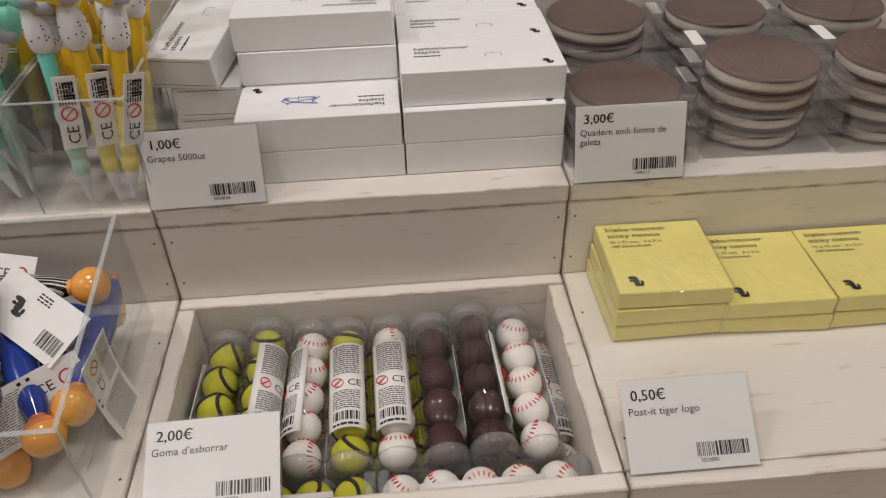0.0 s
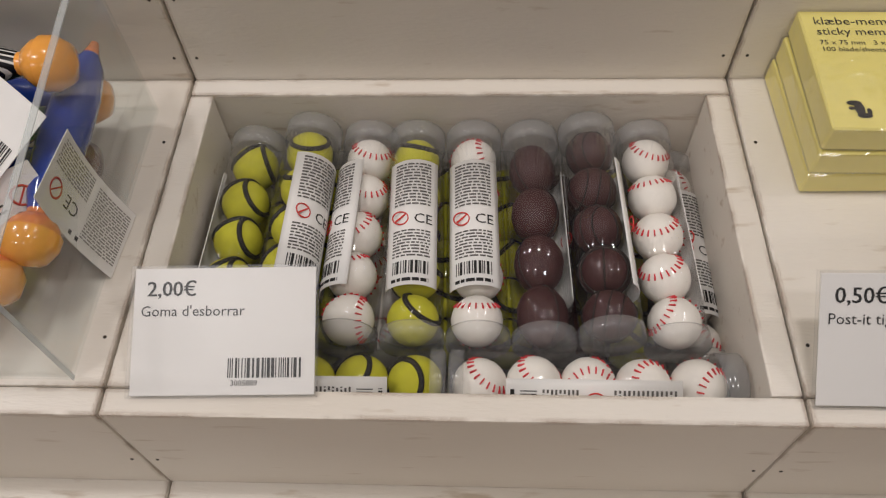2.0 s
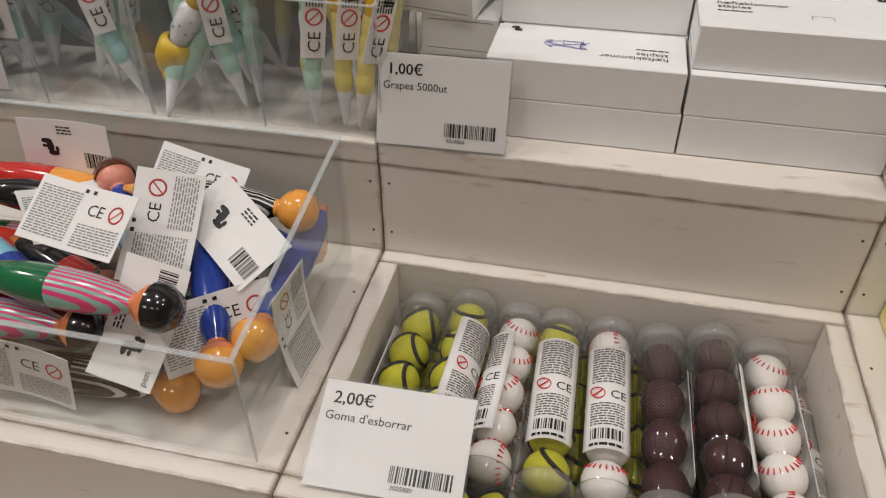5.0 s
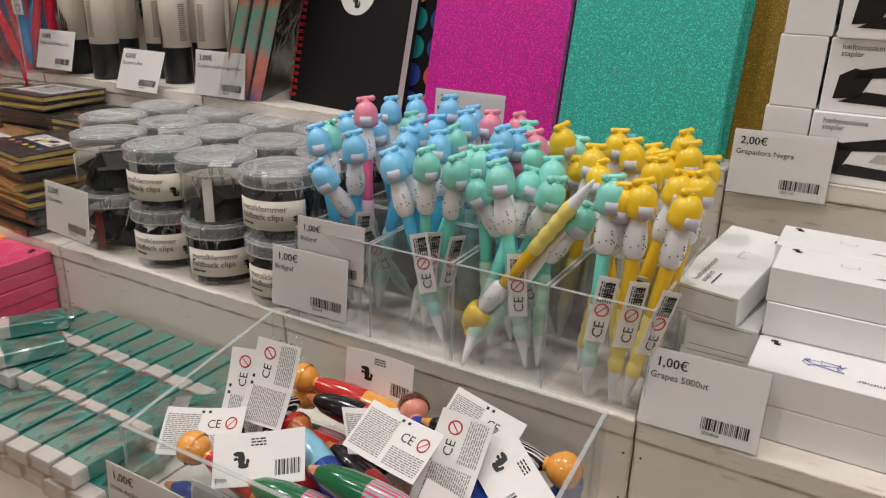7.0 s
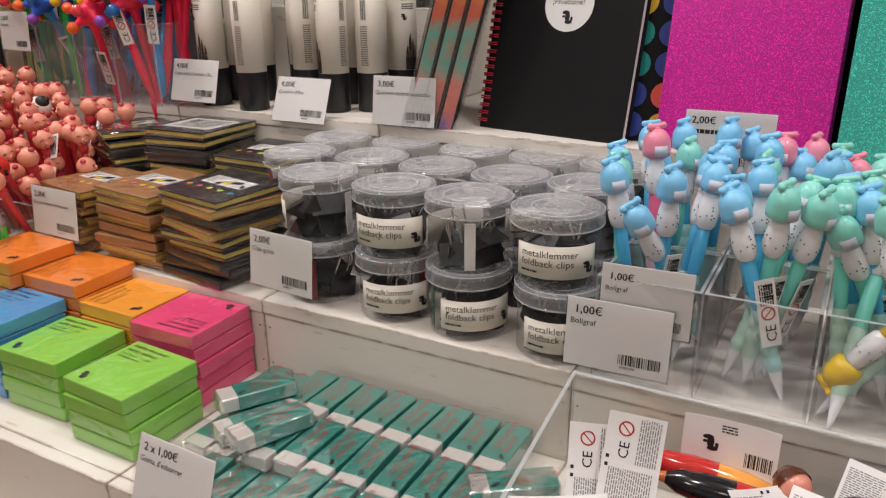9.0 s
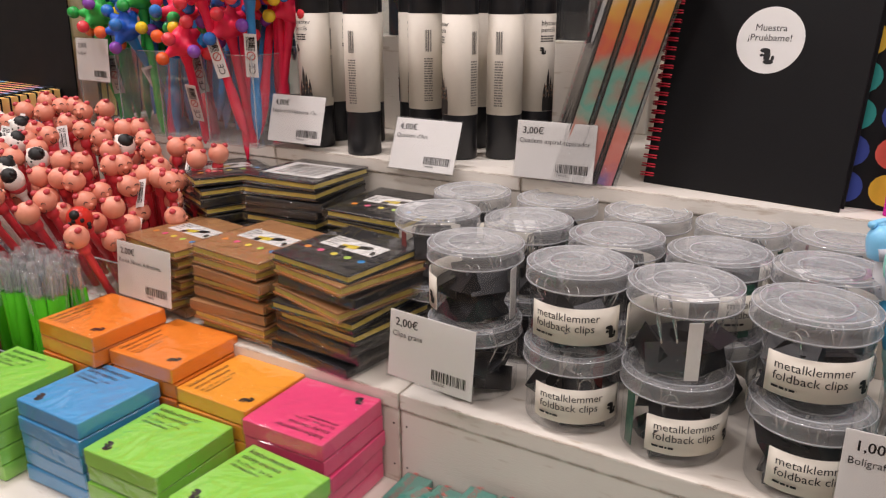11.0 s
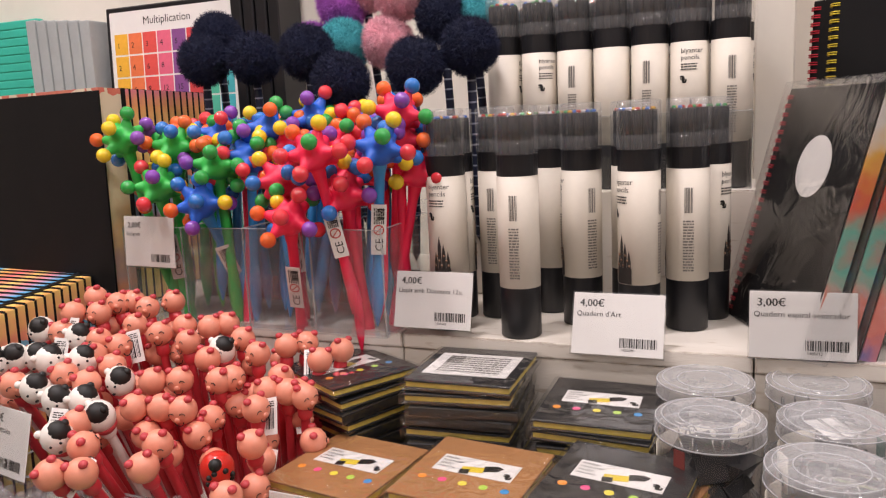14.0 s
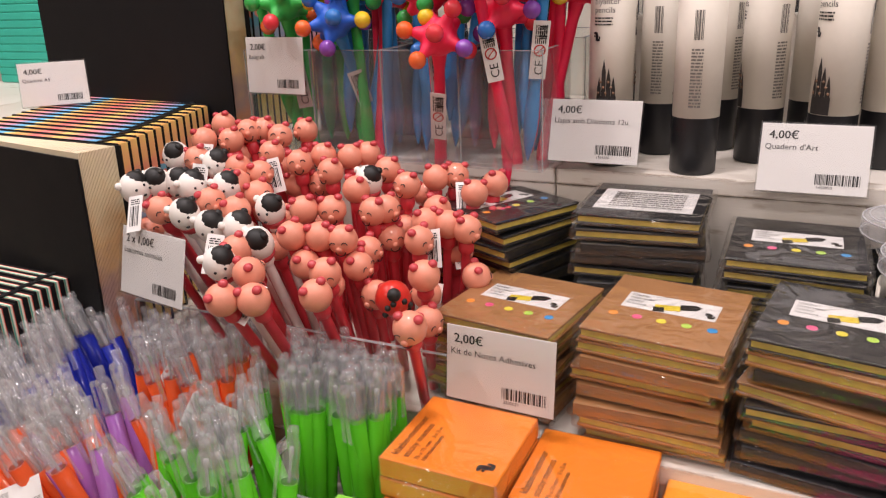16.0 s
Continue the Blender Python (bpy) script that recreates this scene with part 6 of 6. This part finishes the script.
for col, heads in BALL_HEADS.items():
    for k, h in enumerate(heads):
        cx = min(BX, key=lambda b: abs(b + 0.037 - h[0])) + 0.037
        head, foot = Vector(h), Vector((cx + 0.45 * (h[0] - cx) + r.uniform(-0.012, 0.012), YC + 0.020 + r.uniform(-0.02, 0.02), max(C + 0.004, h[2] - 0.165)))
        d = (head - foot).normalized()
        ball_pen(col, head - d * HZ, head, r.uniform(0.1, 0.9), len(col) * 10 + k, h[1] < 0.695)

for k in range(14):
    hx, hy = -1.335 + 0.0205 * k, 0.735 + 0.035 * ((k * 0.618) % 1)
    col = "green" if k < 3 else ("blue", "red", "blue")[k % 3]
    ball_pen(col, (hx + 0.03 * (-1.21 - hx), YC + 0.03, C + 0.006), (hx, hy, 1.335), r.uniform(0, 1), 90 + k)
for col, foot, head in (("red", (-1.103, 0.708, 1.172), (-1.119, 0.668, 1.338)), ("blue", (-1.090, 0.712, 1.172), (-1.066, 0.690, 1.336))):
    ball_pen(col, foot, head, 0.45, 7, True)

# ---- pompom pens ----
FUR = {k: mat("fur_" + k, h, 0.9, var=0.25, scale=60) for k, h in dict(navy="1c2340", pink="f0b8c4", violet="b565c4", aqua="4fb6c0").items()}


def pompom_mesh(k):
    bm = bmesh.new()
    ball(bm, (0, 0, 0), 0.027, 0, 20, rings=12)
    r = random.Random(4)
    for i in range(7000):
        z, a = r.uniform(-1, 1), r.uniform(0, 6.2832)
        s = math.sqrt(1 - z * z)
        d = Vector((s * math.cos(a), s * math.sin(a), z))
        t = d.orthogonal().normalized()
        t.rotate(Matrix.Rotation(r.uniform(0, 6.28), 3, d))
        tip = (d + 0.35 * Vector((r.uniform(-1, 1), r.uniform(-1, 1), r.uniform(-1, 1)))).normalized() * r.uniform(0.0295, 0.0345)
        bm.faces.new([bm.verts.new(v) for v in (d * 0.0255 - t * 0.0006, d * 0.0255 + t * 0.0006, tip)])
    return mesh_of(bm, FUR[k])


POM = {k: pompom_mesh(k) for k in FUR}
bm = bmesh.new()
lathe(bm, [(0, -0.21), (0.0045, -0.20), (0.0048, -0.03), (0.003, -0.024)], 12)
POMB = mesh_of(bm, striped("dotted_barrel", ["17203a", "17203a", "17203a", "17203a", "17203a", "8a90a0"], "Z", 90))
for k, x, y, z in (("navy", -1.372, 0.852, 1.445), ("navy", -1.305, 0.857, 1.443), ("navy", -1.212, 0.822, 1.441), ("navy", -1.160, 0.800, 1.407), ("navy", -1.085, 0.822, 1.418), ("navy", -1.035, 0.850, 1.436),
                   ("pink", -1.150, 0.895, 1.452), ("pink", -1.135, 0.905, 1.505), ("violet", -1.215, 0.915, 1.50), ("aqua", -1.20, 0.885, 1.452), ("pink", -1.19, 0.925, 1.52), ("navy", -1.085, 0.905, 1.475), ("aqua", -1.055, 0.925, 1.475), ("violet", -1.255, 0.91, 1.455), ("navy", -1.375, 0.885, 1.475)):
    th = thing("pompom_pen", axis_pose((x, y, z), (x + r.uniform(-0.02, 0.02), y - 0.02, z + 0.21), 0), k + " fluffy pompom pen standing in the display", "pen", "pompom pens")
    part("pompom", POM[k], None, th)
    part("barrel", POMB, None, th, "dotted dark barrel")
acrylic_bin(0.300, 0.12, 0.10, pose(-1.365, 0.805, C + 0.0003), "clear acrylic bin holding pompom pens")

# ---- rainbow-edged notebooks ----
RAIN = striped("rainbow_edge", ["f4e27c", "f2a05a", "ee6c7c", "f4d86c", "f08a94", "5cb0dc"], "X", 8.0, 0.6, blur=True)
RAINV = striped("rainbow_fore_edge", ["ec9078", "f0c070", "f0dc80", "f2a868", "e88890", "70b0c8"], "Z", 6.0, 0.6, blur=True)
STRIPED2 = striped("striped_edge", ["d8684a", "e8b894", "5fae98", "efe2cc", "d8584a", "e8a07a"], "Y", 113.6, 0.6, blur=False)


def rainbow_notebook(m, w, h, t, edge=None):
    th = thing("rainbow_notebook", m, "black notebook with rainbow coloured page edges, upright", "notebook", "rainbow notebooks")
    for nm, y0, y1 in (("front_cover", 0, 0.0022), ("back_cover", t - 0.0022, t)):
        bm = bmesh.new()
        box(bm, -w, 0, y0, y1, 0, h, bev=0.0004, seg=2)
        part(nm, bm, BLACKPAPER, th)
    bm = bmesh.new()
    box(bm, -w, -0.003, 0.0013, t - 0.0013, 0.002, h - 0.0004)
    part("page_block", bm, edge or RAIN, th, "rainbow coloured page block")
    bm = bmesh.new()
    box(bm, -0.0029, -0.0010, 0.0013, t - 0.0013, 0.002, h - 0.0006)
    part("fore_edge", bm, edge or RAINV, th, "rainbow coloured fore edge")
    bm = bmesh.new()
    box(bm, -0.022, -0.017, -0.0008, t + 0.0004, h + 0.0001, h + 0.0011)
    part("elastic_band", bm, BLACK, th, "black elastic band")


def splayed_notebook(m, w, h, t, splay):
    """A soft notebook whose front cover and pages fan open at the fore edge."""
    th = thing("rainbow_notebook", m, "black notebook with cream and rainbow pages fanned slightly open", "notebook", "rainbow notebooks")
    bm = bmesh.new()
    box(bm, -w, 0, t - 0.0022, t, 0, h, bev=0.0004, seg=2)
    part("back_cover", bm, BLACKPAPER, th)
    bm = bmesh.new()
    box(bm, 0, w, 0, 0.0022, 0, h - 0.004, bev=0.0004, seg=2, m=Matrix.Translation((-w, 0, 0)) @ Matrix.Rotation(-splay, 4, "Z"))
    part("front_cover", bm, BLACKPAPER, th)
    for k in range(26):
        f = (k + 0.5) / 26
        bm = bmesh.new()
        box(bm, 0.001, w - 0.004, 0, 0.0008, 0.002, h - 0.0005, m=Matrix.Translation((-w, 0.0024 + (t - 0.0056) * f, 0)) @ Matrix.Rotation(-splay * (1 - f) * 0.93, 4, "Z"))
        part("page", bm, PAGE_FAN, th)


PAGE_FAN = striped("cream_pages", ["e07868", "e8a070", "c8a8a0", "ecc890", "efe0b8", "ead9bd"], "Z", 3.4, 0.65, blur=True)
splayed_notebook(pose(-1.3665, 0.5030, B + 0.0004, -2, 0, -3), 0.21, 0.172, 0.0140, 0.13)
for k in range(13):
    rainbow_notebook(pose(-1.372 - 0.0055 * k, 0.518 + 0.0150 * k, B + 0.0004, -2, 0, -3), 0.21, 0.172, 0.0140)
splayed_notebook(pose(-1.398, 0.722, C + 0.0004, -2, 0, -2), 0.300, 0.245, 0.0155, 0.07)
for k in range(1, 14):
    rainbow_notebook(pose(-1.402 - 0.004 * k, 0.722 + 0.0165 * k, C + 0.0004, -2, 0, -2), 0.300, 0.245, 0.0155)
for k in range(11):
    rainbow_notebook(pose(-1.402 - 0.001 * k, 0.384 + 0.0092 * k, A + 0.0004, -1, 0, -2), 0.21, 0.146 + 0.001 * (k % 2), 0.0088, STRIPED2)

# ---- clear-topped pens in the front bins ----
PENCOL = {k: tinted("pen_" + k, h, 0.28) for k, h in dict(green="5fd02c", orange="f2622c", blue="2432a8", purple="b070c0").items()}
REFILL = clear("refill_plastic", (0.95, 0.95, 0.96, 1), 0.15, 1.5, haze=0.30)
# Milky share stands in for the whitish glints on the clear pen tops.
PENTOP = clear("pen_top", (1.0, 1.0, 1.0, 1), 0.05, 2.1, haze=0.10)
bm = bmesh.new()
lathe(bm, [(0.0050, 0.106), (0.0057, 0.1065), (0.0057, 0.111), (0.0050, 0.112), (0.0050, 0.128), (0.0042, 0.131), (0.0030, 0.132), (0.0034, 0.136), (0.0030, 0.1395), (0, 0.140)], 12)
PTOP = mesh_of(bm, PENTOP)
bm = bmesh.new()
box(bm, -0.0018, 0.0018, -0.0085, -0.0070, 0.092, 0.130, bev=0.0006)
box(bm, -0.0018, 0.0018, -0.0075, -0.0035, 0.127, 0.131, bev=0.0005)
PCLIP = mesh_of(bm, PENTOP)
bm = bmesh.new()
lathe(bm, [(0, 0.106), (0.0010, 0.106), (0.0010, 0.122), (0.0016, 0.123), (0.0016, 0.127), (0, 0.128)], 8)
PREF = mesh_of(bm, REFILL)
PBAR = {}
for k, m in PENCOL.items():
    bm = bmesh.new()
    lathe(bm, [(0, 0), (0.0012, 0.001), (0.0045, 0.018), (0.0053, 0.03), (0.0053, 0.106), (0.0046, 0.1065)], 12)
    PBAR[k] = mesh_of(bm, m)


def clear_pen(colour, foot, top, spin):
    th = thing("clear_pen", axis_pose(foot, top, spin), "see-through " + colour + " click pen with clear top", "pen", "see-through pens")
    part("barrel", PBAR[colour], None, th)
    part("top", PTOP, None, th, "clear plastic top")
    part("clip", PCLIP, None, th, "clear plastic clip")
    part("refill", PREF, None, th)


r = random.Random(3)
for x0, x1, y0, y1, cols, n, hx in ((-1.196, -1.088, 0.425, 0.492, ("green",), 54, 0.006), (-1.196, -1.110, 0.330, 0.412, ("green", "green", "green"), 26, -0.02), (-1.300, -1.202, 0.415, 0.492, ("orange",), 32, -0.012), (-1.300, -1.202, 0.325, 0.405, ("orange", "orange", "purple"), 34, -0.062), (-1.415, -1.306, 0.380, 0.492, ("blue", "blue", "blue"), 52, -0.045), (-1.415, -1.306, 0.325, 0.375, ("blue", "purple"), 10, -0.05)):
    acrylic_bin(x1 - x0, y1 - y0, 0.045, pose(x0, y0, A + 0.0003), "clear acrylic bin of see-through pens", 0.0022, "pen bins")
    for k in range(n):
        fx, fy = x0 + 0.010 + (x1 - x0 - 0.020) * ((k * 0.618) % 1), y0 + 0.010 + (y1 - y0 - 0.020) * ((k * 0.7549 + 0.13) % 1)
        loose = 0.014 if n > 40 else 0.034
        clear_pen(cols[k % len(cols)], (fx, fy, A + 0.0033), (fx + hx + r.uniform(-loose, loose), fy + r.uniform(-loose, loose), A + 0.140 + r.uniform(-0.012, 0.006)), r.uniform(0, 6))

for colour, foot, top in (("orange", (-1.232, 0.462, A + 0.020), (-1.262, 0.440, A + 0.158)), ("orange", (-1.216, 0.470, A + 0.016), (-1.212, 0.452, A + 0.155))):
    clear_pen(colour, foot, top, 0.3)

for x, y, z, rx, ry, rz in ((-1.275, 0.316, 1.045, 48, -18, 35), (-1.372, 0.398, 1.062, 60, 20, 75), (-1.205, 0.412, 1.062, 60, 35, 40), (-1.268, 0.452, 1.064, 66, -40, 75)):
    th = thing("paper_tag", pose(x, y, z, rx, ry, rz) @ Matrix.Scale(0.62, 4), "curled white printed paper tag among see-through pens", "tag", "pen tags")
    part("paper", TAG, None, th)
    part("print", TAG_L, None, th)

# ---- goods against the back panel ----
TEALBOARD = mat("teal_board", "2fb7a0", 0.5, var=0.08, scale=20)
GREYFOLD = mat("grey_folder", "a7adad", 0.45, var=0.08, scale=15)
th = thing("ribbed_folder", pose(-2.26, 1.07, C + 0.0004), "teal ribbed plastic folder standing at the back", "folder")
for k in range(28):
    bm = bmesh.new()
    box(bm, 0, 0.38, 0, 0.015, 0.014 * k, 0.014 * k + 0.0138, bev=0.0018)
    part("rib", bm, TEALBOARD, th)
for k in range(6):
    bm = bmesh.new()
    box(bm, -1.872 + 0.023 * k, -1.852 + 0.023 * k, 1.04, 1.09, C + 0.0003, 1.552 - 0.002 * k, bev=0.002, seg=2)
    solo("grey_binder", bm, GREYFOLD, Matrix(), "slim grey ring binder standing upright", "binder", "grey binders")
th = thing("multiplication_board", pose(-1.725, 1.045, C + 0.0004, -3, 0, 0), "framed multiplication chart board with coloured squares", "chart")
bm = bmesh.new()
box(bm, 0, 0.255, 0, 0.012, 0, 0.392, bev=0.002)
part("frame", bm, BLACK, th, "dark frame")
bm = bmesh.new()
box(bm, 0.008, 0.247, -0.0006, 0.0, 0.008, 0.384)
part("sheet", bm, PAPER, th, "pale printed sheet")
for i, h in enumerate(("f0b53a", "ec7a4a", "e6564f", "e86a86", "8a4f8f", "d8474a", "4fc0a0", "44b8c0")):
    sq = mat("square_" + h, h, 0.5)
    bm0 = bmesh.new()
    box(bm0, 0, 0.0262, -0.0010, -0.0006, 0, 0.0318)
    me = mesh_of(bm0, sq)
    for j in range(9):
        c = part("square", me, None, th, m=Matrix.Translation((0.016 + 0.0285 * i, 0, 0.318 - 0.0345 * j)))
        if j < 3:
            part("number", print_bm([("t", str((i + 1) * (j + 1)), 0.005, 0.010, 0.012)], Matrix.Translation((0, -0.0013, 0)) @ Matrix.Rotation(radians(90), 4, "X")), INK, c)
part("title", print_bm([("t", "Multiplication", 0.075, 0.362, 0.017)], Matrix.Translation((0, -0.0009, 0)) @ Matrix.Rotation(radians(90), 4, "X")), INK, th)
for k in range(4):
    bm = bmesh.new()
    box(bm, -1.46 + 0.021 * k, -1.442 + 0.021 * k, 1.03, 1.09, C + 0.0003, 1.60, bev=0.002)
    solo("black_binder", bm, BLACK, Matrix(), "slim black binder standing upright at the back", "binder", "black binders")
